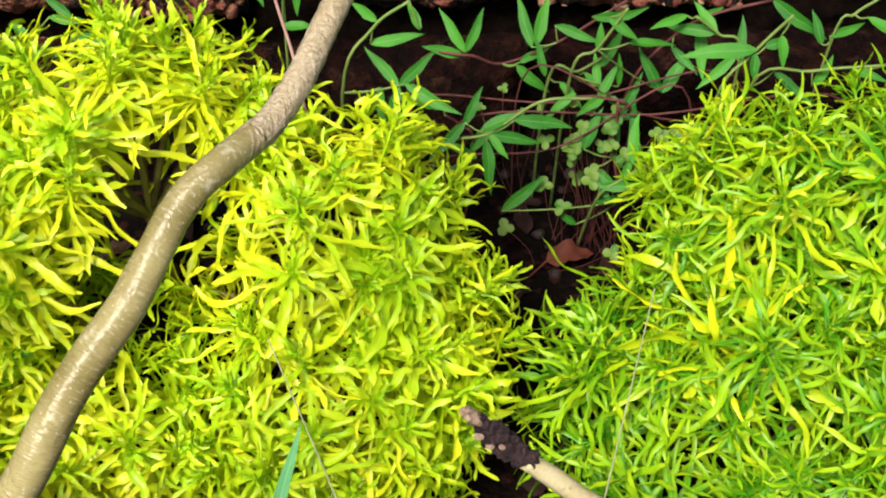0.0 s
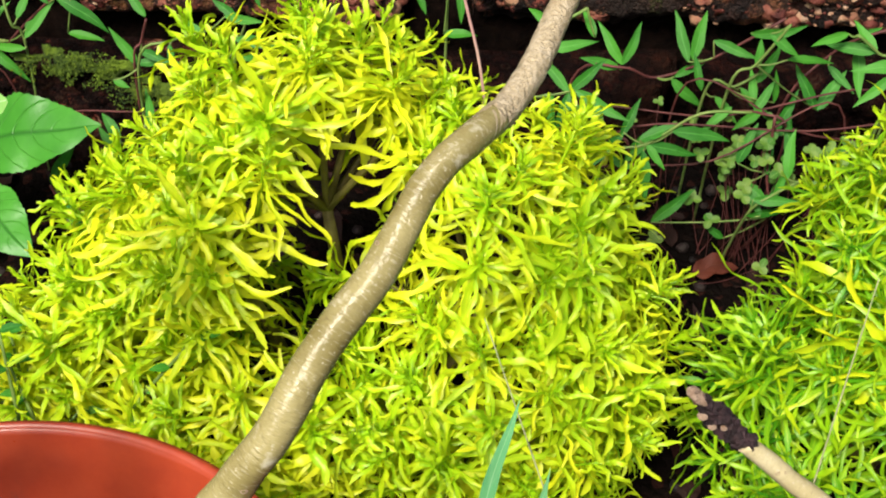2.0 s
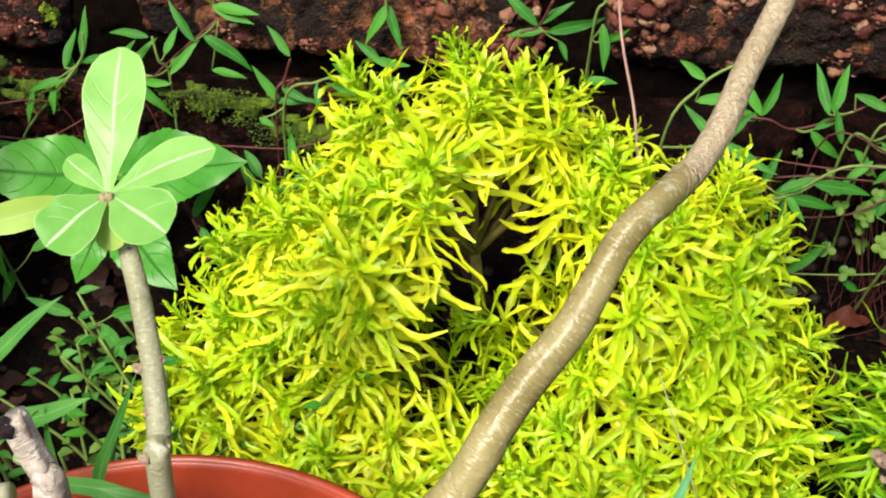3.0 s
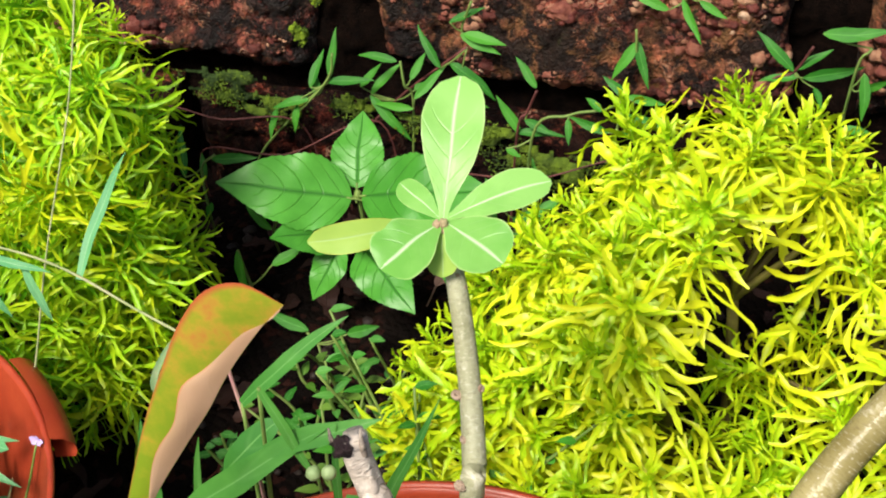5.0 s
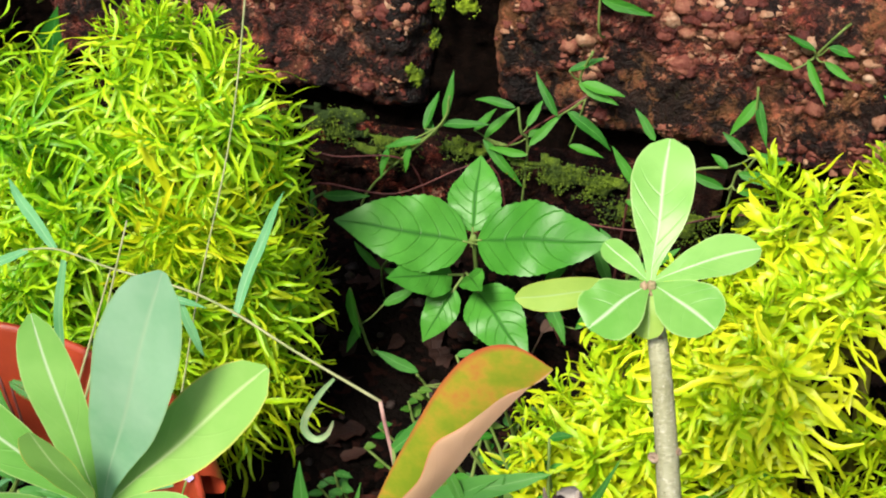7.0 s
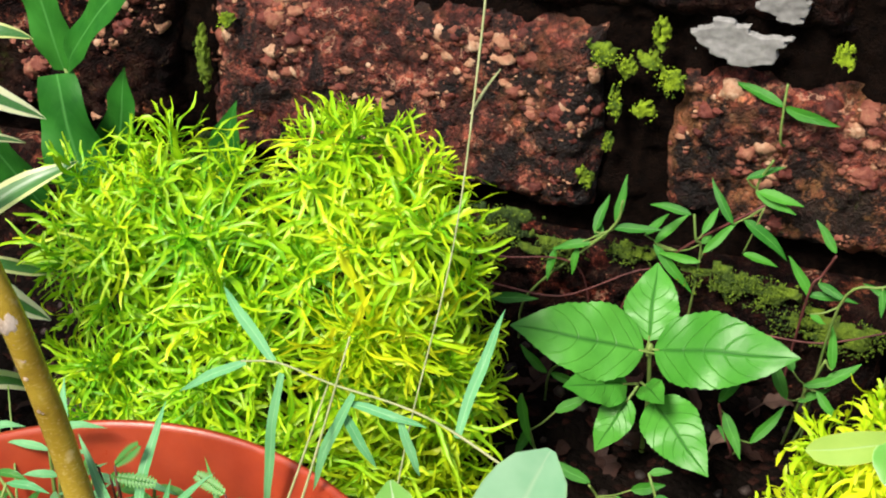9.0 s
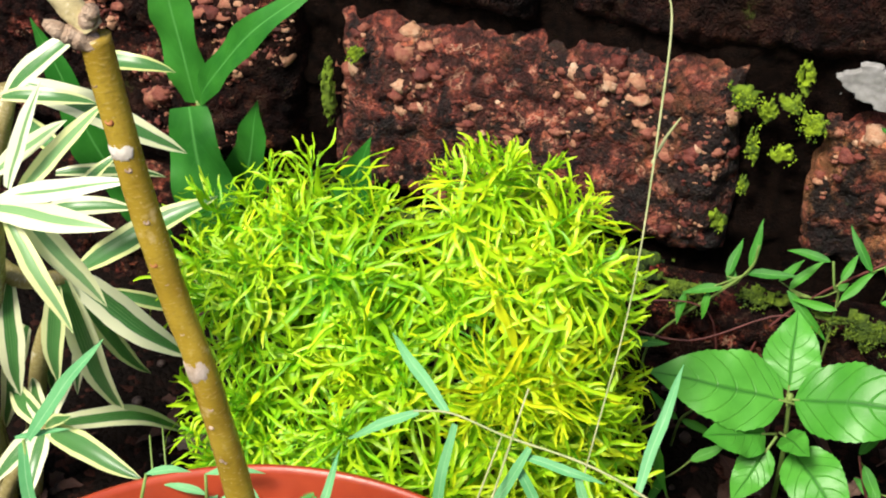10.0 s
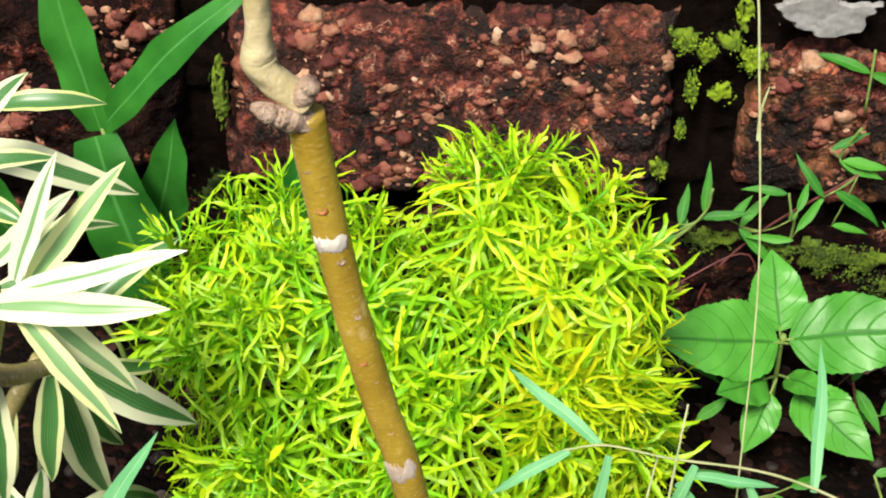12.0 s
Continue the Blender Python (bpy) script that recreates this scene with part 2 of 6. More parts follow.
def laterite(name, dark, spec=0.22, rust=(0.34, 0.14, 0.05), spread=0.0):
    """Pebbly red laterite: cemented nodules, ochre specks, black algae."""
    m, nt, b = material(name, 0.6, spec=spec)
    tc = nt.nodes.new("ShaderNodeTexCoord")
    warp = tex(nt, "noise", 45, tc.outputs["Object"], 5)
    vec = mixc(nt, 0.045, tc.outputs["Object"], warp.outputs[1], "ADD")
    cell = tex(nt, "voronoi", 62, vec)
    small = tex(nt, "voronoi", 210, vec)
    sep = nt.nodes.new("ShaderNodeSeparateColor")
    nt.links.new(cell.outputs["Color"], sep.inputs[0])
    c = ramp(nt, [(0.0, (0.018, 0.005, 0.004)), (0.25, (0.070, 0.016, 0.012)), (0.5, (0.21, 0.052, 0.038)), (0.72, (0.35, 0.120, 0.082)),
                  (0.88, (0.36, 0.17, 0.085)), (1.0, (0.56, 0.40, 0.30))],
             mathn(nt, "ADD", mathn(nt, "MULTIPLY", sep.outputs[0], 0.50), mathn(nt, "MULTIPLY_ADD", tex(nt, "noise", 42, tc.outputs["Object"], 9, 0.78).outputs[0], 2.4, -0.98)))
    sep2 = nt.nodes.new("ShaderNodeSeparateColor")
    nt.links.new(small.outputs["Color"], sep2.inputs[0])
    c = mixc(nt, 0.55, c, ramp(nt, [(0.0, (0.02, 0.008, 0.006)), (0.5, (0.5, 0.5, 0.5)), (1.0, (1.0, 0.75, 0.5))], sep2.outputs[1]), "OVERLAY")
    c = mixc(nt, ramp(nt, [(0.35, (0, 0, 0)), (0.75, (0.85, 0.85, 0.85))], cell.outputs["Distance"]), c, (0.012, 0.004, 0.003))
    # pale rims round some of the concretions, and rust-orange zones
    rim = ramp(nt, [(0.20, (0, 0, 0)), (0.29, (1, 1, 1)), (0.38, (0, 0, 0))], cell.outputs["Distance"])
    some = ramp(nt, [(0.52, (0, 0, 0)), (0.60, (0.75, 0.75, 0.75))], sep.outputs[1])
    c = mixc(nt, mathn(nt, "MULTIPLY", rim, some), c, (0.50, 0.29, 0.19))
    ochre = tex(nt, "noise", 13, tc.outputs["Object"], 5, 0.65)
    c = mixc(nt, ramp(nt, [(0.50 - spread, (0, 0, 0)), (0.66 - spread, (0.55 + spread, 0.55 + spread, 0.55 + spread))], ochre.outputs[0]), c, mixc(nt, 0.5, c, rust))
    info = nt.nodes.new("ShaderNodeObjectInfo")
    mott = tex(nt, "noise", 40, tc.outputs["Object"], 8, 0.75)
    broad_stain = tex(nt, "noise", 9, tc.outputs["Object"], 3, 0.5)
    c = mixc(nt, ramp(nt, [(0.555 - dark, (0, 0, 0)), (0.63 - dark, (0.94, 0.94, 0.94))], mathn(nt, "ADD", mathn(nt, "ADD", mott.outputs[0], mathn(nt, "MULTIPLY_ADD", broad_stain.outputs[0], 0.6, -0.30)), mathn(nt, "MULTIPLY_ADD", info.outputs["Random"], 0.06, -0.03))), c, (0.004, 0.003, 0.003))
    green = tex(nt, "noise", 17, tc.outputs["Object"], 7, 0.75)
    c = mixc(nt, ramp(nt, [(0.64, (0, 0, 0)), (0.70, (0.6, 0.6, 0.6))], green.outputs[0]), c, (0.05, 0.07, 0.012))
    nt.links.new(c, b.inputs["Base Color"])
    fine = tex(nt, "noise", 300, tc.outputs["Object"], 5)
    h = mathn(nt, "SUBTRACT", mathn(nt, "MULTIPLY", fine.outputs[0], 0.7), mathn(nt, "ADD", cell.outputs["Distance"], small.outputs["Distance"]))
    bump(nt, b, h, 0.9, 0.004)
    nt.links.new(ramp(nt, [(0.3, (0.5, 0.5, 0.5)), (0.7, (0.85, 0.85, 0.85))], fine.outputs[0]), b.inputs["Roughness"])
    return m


def nodules(name):
    """Rounded pebbles in the laterite, from oxblood to pinkish tan."""
    m, nt, b = material(name, 0.5, spec=0.3)
    tc = nt.nodes.new("ShaderNodeTexCoord")
    geo = nt.nodes.new("ShaderNodeNewGeometry")
    n = tex(nt, "noise", 160, tc.outputs["Object"], 5, 0.7)
    k = mathn(nt, "ADD", mathn(nt, "MULTIPLY", geo.outputs["Random Per Island"], 0.8), mathn(nt, "MULTIPLY_ADD", n.outputs[0], 0.7, -0.25))
    c = ramp(nt, [(0.05, (0.035, 0.008, 0.006)), (0.35, (0.13, 0.030, 0.022)), (0.6, (0.23, 0.080, 0.050)), (0.82, (0.36, 0.19, 0.11)), (1.05, (0.52, 0.36, 0.25))], k)
    nt.links.new(c, b.inputs["Base Color"])
    bump(nt, b, tex(nt, "noise", 420, tc.outputs["Object"], 5).outputs[0], 0.8, 0.003)
    return m


def shaded_wet_soil(name):
    m, nt, b = material(name, 0.85, spec=0.06)
    tc = nt.nodes.new("ShaderNodeTexCoord")
    big = tex(nt, "noise", 14, tc.outputs["Object"], 6, 0.7)
    crumb = tex(nt, "voronoi", 150, tc.outputs["Object"])
    sep = nt.nodes.new("ShaderNodeSeparateColor")
    nt.links.new(crumb.outputs["Color"], sep.inputs[0])
    # darker than wet soil alone: shade under the dense plants is in these tones
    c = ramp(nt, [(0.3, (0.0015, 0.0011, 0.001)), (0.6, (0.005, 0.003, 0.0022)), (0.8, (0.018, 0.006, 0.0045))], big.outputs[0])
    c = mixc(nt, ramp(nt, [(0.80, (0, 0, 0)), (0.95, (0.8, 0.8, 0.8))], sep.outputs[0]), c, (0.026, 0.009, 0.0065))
    nt.links.new(c, b.inputs["Base Color"])
    fine = tex(nt, "noise", 220, tc.outputs["Object"], 5)
    bump(nt, b, mathn(nt, "SUBTRACT", fine.outputs[0], crumb.outputs["Distance"]), 0.8, 0.005)
    return m


def clay_plastic(name):
    """Terracotta-coloured plastic, a little scuffed and dusty."""
    m, nt, b = material(name, 0.35, spec=0.5)
    tc = nt.nodes.new("ShaderNodeTexCoord")
    n = tex(nt, "noise", 22, tc.outputs["Object"], 6, 0.7)
    c = ramp(nt, [(0.3, (0.27, 0.030, 0.012)), (0.7, (0.38, 0.056, 0.020))], n.outputs[0])
    grime = tex(nt, "noise", 60, tc.outputs["Object"], 6, 0.75)
    c = mixc(nt, ramp(nt, [(0.62, (0, 0, 0)), (0.75, (0.5, 0.5, 0.5))], grime.outputs[0]), c, (0.14, 0.045, 0.03))
    nt.links.new(c, b.inputs["Base Color"])
    nt.links.new(ramp(nt, [(0.3, (0.26, 0.26, 0.26)), (0.8, (0.55, 0.55, 0.55))], grime.outputs[0]), b.inputs["Roughness"])
    bump(nt, b, tex(nt, "noise", 500, tc.outputs["Object"]).outputs[0], 0.08, 0.001)
    return m


GOLD = bush_leaf("golden_leaf", (0.30, 0.57, 0.006), (0.52, 0.71, 0.008), (0.77, 0.78, 0.014), (0.80, 0.80, 0.028), (0.32, 0.54, 0.004))
LIME = bush_leaf("lime_leaf", (0.09, 0.40, 0.006), (0.36, 0.67, 0.008), (0.66, 0.76, 0.012), (0.64, 0.77, 0.018), (0.14, 0.42, 0.004))
GREENER = bush_leaf("green_leaf", (0.045, 0.28, 0.006), (0.30, 0.57, 0.006), (0.64, 0.69, 0.010), (0.60, 0.70, 0.016), (0.09, 0.31, 0.004))
# algae black, taken almost to zero so that it holds recess shade too
ALGAE_SHADE = simple("shaded_black_algae", (0.0008, 0.0007, 0.0006), (0.012, 0.006, 0.004), 110, 0.85, 1.0, 0.008, 0.05)
PLUM = plain_leaf("smooth_leaf", (0.135, 0.37, 0.060), (0.25, 0.51, 0.125), (0.58, 0.71, 0.48), 0.34, 6, 0.22, (0.42, 0.58, 0.22), show=0.04)
YELLOWING = plain_leaf("yellowing_leaf", (0.22, 0.41, 0.065), (0.35, 0.51, 0.095), (0.36, 0.52, 0.20), 0.45, 6, 0.10, (0.50, 0.52, 0.08), show=0.05)
LIMELEAF = plain_leaf("lime_spoon_leaf", (0.25, 0.50, 0.11), (0.40, 0.63, 0.19), (0.56, 0.72, 0.34), 0.42, 6, 0.15, (0.74, 0.62, 0.12), show=0.04)
BLUE = plain_leaf("bluish_leaf", (0.20, 0.43, 0.24), (0.40, 0.62, 0.42), (0.34, 0.52, 0.33), 0.5, 6, 0.10, (0.26, 0.44, 0.20), show=0.05)
REDL = turning_leaf("turning_leaf")
PINK = plain_leaf("leaf_underside", (0.66, 0.42, 0.27), (0.76, 0.53, 0.38), (0.60, 0.38, 0.25), 0.55, 5, 0.10, (0.74, 0.22, 0.09), 0.40, show=0.03)
BROAD = plain_leaf("broad_leaf", (0.050, 0.24, 0.024), (0.095, 0.36, 0.045), (0.024, 0.13, 0.016), 0.36, 7, 0.55, show=0.14)
WEED = plain_leaf("weed_leaf", (0.022, 0.15, 0.012), (0.065, 0.28, 0.022), (0.10, 0.36, 0.05), 0.55, 1, 0.2)
GRASS = plain_leaf("grass_blade", (0.09, 0.32, 0.12), (0.16, 0.42, 0.18), (0.30, 0.55, 0.30), 0.45, 1, 0.2)
TUFT = plain_leaf("grass_tuft_blade", (0.045, 0.19, 0.030), (0.095, 0.30, 0.050), (0.17, 0.38, 0.11), 0.38, 1, 0.2)
CLOVER = plain_leaf("round_leaf", (0.045, 0.16, 0.012), (0.15, 0.25, 0.035), (0.17, 0.29, 0.06), 0.5, 3, 0.2)
DARKL = plain_leaf("dark_leaf", (0.02, 0.14, 0.016), (0.05, 0.25, 0.030), (0.09, 0.32, 0.07), 0.38, 10, 0.2, show=0.05)
DRY = plain_leaf("dry_leaf", (0.012, 0.005, 0.004), (0.050, 0.018, 0.012), (0.018, 0.008, 0.006), 0.75, 6, 0.6, None, 0.05)
STRIPE = striped_leaf("striped_leaf")
PALESTRIPE = striped_leaf("pale_striped_leaf", 0.12, (0.72, 0.76, 0.34), (0.88, 0.90, 0.76), (0.20, 0.38, 0.15))
BARK1 = bark("olive_bark", (0.19, 0.155, 0.050), (0.35, 0.30, 0.130), (0.58, 0.54, 0.40), 14, 0.27, 0.34, 0.45, 0.55)
BARKW = wrinkled_bark("wrinkled_bark")
BARK2 = bark("green_bark", (0.23, 0.23, 0.12), (0.41, 0.41, 0.28), (0.60, 0.57, 0.46), 6, 0.40, 0.38, 0.5)
BARK3 = bark("amber_bark", (0.23, 0.145, 0.012), (0.38, 0.27, 0.032), (0.52, 0.40, 0.18), 7, 0.25, 0.30, 0.32, 0.5)
BARKF = bark("cream_bark", (0.38, 0.31, 0.14), (0.54, 0.47, 0.28), (0.62, 0.54, 0.42), 14, 0.45, 0.3, 0.3)
CORK = simple("corky_scar", (0.22, 0.12, 0.065), (0.56, 0.42, 0.31), 170, 0.8, 0.9, 0.003)
WEATHERED = bark("weathered_wood", (0.30, 0.23, 0.18), (0.60, 0.52, 0.44), (0.76, 0.70, 0.62), 4, 0.8, 0.7, 0.7)
DEAD = simple("dead_wood", (0.22, 0.16, 0.12), (0.60, 0.51, 0.43), 90, 0.85, 0.8, 0.003)
ROT = simple("rotten_wood", (0.010, 0.006, 0.007), (0.085, 0.045, 0.048), 150, 0.5, 1.0, 0.004)
TWIG = simple("bush_twig", (0.09, 0.07, 0.02), (0.20, 0.17, 0.04), 90, 0.7)
RED_STEM = simple("red_stem", (0.05, 0.012, 0.012), (0.14, 0.04, 0.035), 60, 0.6)
GREEN_STEM = simple("green_stem", (0.09, 0.18, 0.03), (0.20, 0.28, 0.07), 60, 0.55)
BUD = simple("bud_scale", (0.18, 0.22, 0.07), (0.44, 0.30, 0.20), 150, 0.7)
HALFDRY = plain_leaf("half_dry_blade", (0.26, 0.44, 0.20), (0.62, 0.54, 0.38), (0.45, 0.42, 0.30), 0.5, 1, 0.1)
STRAW = simple("straw_stalk", (0.22, 0.28, 0.10), (0.38, 0.38, 0.20), 60, 0.6)
PINKS = simple("pink_stalk", (0.38, 0.16, 0.17), (0.52, 0.34, 0.28), 30, 0.6)
MOSS = simple("moss", (0.05, 0.10, 0.004), (0.26, 0.38, 0.008), 70, 0.9, 0.9, 0.004)
DULLMOSS = simple("dull_moss", (0.020, 0.045, 0.004), (0.12, 0.19, 0.008), 60, 0.9, 0.9, 0.005)
LICHEN = simple("white_crust", (0.10, 0.097, 0.093), (0.25, 0.245, 0.24), 75, 0.8, 0.4, 0.001)
STONE = laterite("laterite", 0.092, 0.30)
DARKSTONE = laterite("stained_laterite", 0.112, 0.26, (0.46, 0.22, 0.075), 0.06)
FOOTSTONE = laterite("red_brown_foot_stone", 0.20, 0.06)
# same stone with most of it mottled black, for foot blocks right of x 0.15
FOOTBLACK = laterite("dark_foot_stone", 0.35, 0.03)
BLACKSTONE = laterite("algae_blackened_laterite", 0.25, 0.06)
NODULE = nodules("laterite_nodule")
SOIL = shaded_wet_soil("shaded_wet_soil")
POT = clay_plastic("terracotta_plastic")
PALE = simple("pale_berry", (0.22, 0.36, 0.12), (0.36, 0.46, 0.22), 60, 0.5)
VIOLET = simple("violet_petal", (0.42, 0.32, 0.70), (0.60, 0.50, 0.85), 60, 0.5)
PEBBLE = simple("pebble", (0.006, 0.003, 0.003), (0.035, 0.020, 0.016), 40, 0.75)


# ---- mesh building ----
def unit(v):
    v = np.asarray(v, float)
    return v / (np.linalg.norm(v) + 1e-12)


PROFILES = {
    "strap": ([0, 0.12, 0.35, 0.65, 0.88, 1], [0.32, 0.46, 0.76, 1.0, 0.80, 0.26]),
    "lance": ([0, 0.10, 0.32, 0.6, 0.85, 1], [0.14, 0.62, 1.0, 0.80, 0.36, 0.02]),
    "spoon": ([0, 0.08, 0.2, 0.4, 0.55, 0.68, 0.80, 0.89, 0.95, 0.985, 1], [0.13, 0.17, 0.38, 0.80, 0.96, 1.0, 0.94, 0.78, 0.56, 0.32, 0.10]),
    "ovate": ([0, 0.04, 0.12, 0.25, 0.40, 0.6, 0.8, 0.92, 1], [0.06, 0.42, 0.76, 0.97, 1.0, 0.83, 0.48, 0.19, 0.01]),
    "round": ([0, 0.15, 0.5, 0.85, 1], [0.15, 0.7, 1.0, 0.75, 0.2]),
    "sword": ([0, 0.15, 0.4, 0.68, 0.88, 1], [0.42, 0.80, 1.0, 0.78, 0.40, 0.02]),
    "blade": ([0, 0.2, 0.5, 0.8, 1], [0.55, 0.9, 1.0, 0.6, 0.02]),
}


class Geo:
    """Collects faces with uv and an age for each vertex."""

    def __init__(self):
        self.v, self.f, self.uv, self.age = [], [], [], []

    def grid(self, rows, uvs, age=0.0, loop=False):
        """Quads between equal rows of points."""
        base, m = len(self.v), len(rows[0])
        for r, u in zip(rows, uvs):
            self.v += [tuple(p) for p in r]
            self.uv += [tuple(q) for q in u]
            self.age += [age] * m
        for i in range(len(rows) - 1):
            for j in range(m if loop else m - 1):
                k = (j + 1) % m
                a = base + i * m
                self.f.append((a + j, a + k, a + m + k, a + m + j))

    def leaf(self, base, way, up, length, width, kind="lance", bend=0.4, side=0.0, wave=0.0, fold=0.15, seg=7, cols=3, age=0.0, teeth=0, ruffle=0.0, phase=0.0, curl=0.0):
        """A blade from base along way; bend turns it away from up, side sideways."""
        d, n = unit(way), unit(up)
        s = unit(np.cross(d, n))
        n = np.cross(s, d)
        p, rows, uvs = np.array(base, float), [], []
        for i in range(seg + 1):
            t = i / seg
            a, c = bend * t + curl * t * t, side * t
            fwd = unit(d * math.cos(a) * math.cos(c) - n * math.sin(a) + s * math.sin(c))
            nn = unit(np.cross(np.cross(fwd, n), fwd)) if abs(fwd @ n) < 0.999 else unit(d)
            ss = np.cross(fwd, nn)
            w = width * 0.5 * float(np.interp(t, *PROFILES[kind]))
            if kind == "strap":
                w *= 1 + 0.26 * math.sin(t * 23 + phase * 3)
            if teeth:
                w *= 1 + 0.035 * (i % 2)
            off = ss * wave * length * math.sin(6.3 * t * 1.4 + phase) + nn * wave * length * 0.7 * math.sin(6.3 * t * 1.9 + phase * 2)
            row = []
            for j in range(cols):
                q = 2 * j / (cols - 1) - 1
                row.append(p + off * min(1, 3 * t) + ss * w * q + nn * (fold * abs(q) * w + ruffle * w * q * q * math.sin(t * 17 + phase + 1.5 * q)))
            rows.append(row)
            uvs.append([(t, j / (cols - 1)) for j in range(cols)])
            p = p + fwd * length / seg
        self.grid(rows, uvs, age)

    def tube(self, pts, radii, sides=8, fine=6, lump=0.0, seed=0, cap=True, freq=55):
        """A round stem through a few points."""
        pts = [np.array(p, float) for p in pts]
        P = [pts[0] * 2 - pts[1]] + pts + [pts[-1] * 2 - pts[-2]]
        line, rad = [], []
        for i in range(len(pts) - 1):
            for k in range(fine):
                t = k / fine
                a, b, c, e = P[i], P[i + 1], P[i + 2], P[i + 3]
                line.append(0.5 * ((2 * b) + (c - a) * t + (2 * a - 5 * b + 4 * c - e) * t * t + (3 * b - a - 3 * c + e) * t ** 3))
                rad.append(radii[i] * (1 - t) + radii[i + 1] * t)
        line.append(pts[-1])
        rad.append(radii[-1])
        ref = np.array([0.31, 0.87, 0.38])
        rows, uvs, run = [], [], 0.0
        for i, (p, r) in enumerate(zip(line, rad)):
            d = unit(line[min(i + 1, len(line) - 1)] - line[max(i - 1, 0)])
            x = unit(np.cross(d, ref))
            y = np.cross(d, x)
            if i:
                run += np.linalg.norm(p - line[i - 1])
            row = []
            for j in range(sides):
                a = 2 * math.pi * j / sides
                k = r
                if lump:
                    q = p * freq + np.array([math.cos(a), math.sin(a), seed]) * (freq / 55) ** 0.5
                    k *= 1 + lump * noise.noise(Vector(q))
                row.append(p + (x * math.cos(a) + y * math.sin(a)) * k)
            rows.append(row)
            uvs.append([(run * 10, j / sides) for j in range(sides)])
        if cap:
            rows.insert(0, [line[0]] * sides)
            uvs.insert(0, [(0, 0)] * sides)
            rows.append([line[-1]] * sides)
            uvs.append([(run * 10, 0)] * sides)
        self.grid(rows, uvs, 0.0, True)

    def lathe(self, profile, sides=72):
        rows = [[(r * math.cos(2 * math.pi * j / sides), r * math.sin(2 * math.pi * j / sides), z) for j in range(sides)] for r, z in profile]
        self.grid(rows, [[(i / len(rows), j / sides) for j in range(sides)] for i in range(len(rows))], 0.0, True)

    def blob(self, p, r, squash=0.7, seed=0, rough=0.3, rings=5, sides=7):
        rows = []
        for i in range(rings + 1):
            th = math.pi * i / rings
            row = []
            for j in range(sides):
                a = 2 * math.pi * j / sides
                d = np.array([math.sin(th) * math.cos(a), math.sin(th) * math.sin(a), math.cos(th)])
                k = r * (1 + rough * noise.noise(Vector(d * 1.7 + seed)))
                row.append(np.array(p) + d * k * np.array([1, 1, squash]))
            rows.append(row)
        self.grid(rows, [[(0, 0)] * sides] * len(rows), 0.0, True)

    def mesh(self, name, mat, smooth=True):
        me = bpy.data.meshes.new(name)
        me.from_pydata(self.v, [], self.f)
        uv = me.uv_layers.new(name="uv")
        idx = np.empty(len(me.loops), np.int32)
        me.loops.foreach_get("vertex_index", idx)
        uv.data.foreach_set("uv", np.array(self.uv, np.float32)[idx].ravel())
        at = me.attributes.new("age", "FLOAT", "POINT")
        at.data.foreach_set("value", np.array(self.age, np.float32))
        if smooth:
            me.polygons.foreach_set("use_smooth", np.ones(len(me.polygons), bool))
        me.materials.append(mat)
        me.update()
        return me


def part(name, geo, mat, parent, label="", m=None):
    """One mesh object under a thing or a part. geo: a Geo, or a mesh to share."""
    me = geo if isinstance(geo, bpy.types.Mesh) else geo.mesh(name, mat)
    ob = new(name, me)
    ob.parent = parent
    if m is not None:
        ob.matrix_local = m
    return tagged(ob, label)


def thing(name, place, label, category, group="", kind=""):
    ob = new(name)
    ob.empty_display_size = 0.02
    ob.location = place
    return tagged(ob, label, category, group, kind)


def whole(name, geo, mat, label, category, kind="", group=""):
    return tagged(new(name, geo.mesh(name, mat)), label, category, group, kind)


def toward(p, way, roll=0.0, size=1.0):
    """A pose at p whose z axis points along way."""
    q = Vector(way).to_track_quat("Z", "Y").to_matrix().to_4x4()
    return Matrix.Translation(Vector(p)) @ q @ Matrix.Rotation(roll, 4, "Z") @ Matrix.Scale(size, 4)


def put(name, geo, mat, parent, label=""):
    """A part built in the world's own coordinates."""
    me = geo if isinstance(geo, bpy.types.Mesh) else geo.mesh(name, mat)
    ob = new(name, me)
    ob.parent = parent
    base = parent
    while base.parent:
        base = base.parent
    if parent is base:
        ob.location = -Vector(base.location)
    return tagged(ob, label)


# ---- ground ----
def spaced(lo, hi, step, far):
    inner = list(np.arange(lo, hi + 1e-6, step))
    out, d = [], step
    while inner[-1] < far:
        d *= 1.45
        inner.append(inner[-1] + d)
    d = step
    while inner[0] > -far:
        d *= 1.45
        inner.insert(0, inner[0] - d)
    return inner


def soil_height(x, y):
    p = Vector((x, y, 0.3))
    return 0.010 * noise.noise(p * 9) + 0.006 * noise.noise(p * 31) + 0.004 * noise.noise(p * 90)


g = Geo()
xs, ys = spaced(-0.75, 1.0, 0.012, 60), spaced(-0.75, 0.05, 0.012, 60)
near = lambda x, y: 1.0 if -0.9 < x < 1.2 and -0.9 < y < 0.15 else 0.0
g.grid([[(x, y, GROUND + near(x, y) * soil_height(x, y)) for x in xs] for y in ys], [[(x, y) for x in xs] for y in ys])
whole("ground", g, SOIL, "dark wet garden soil at the foot of the wall, plant shade in its colour", "soil", "structure")


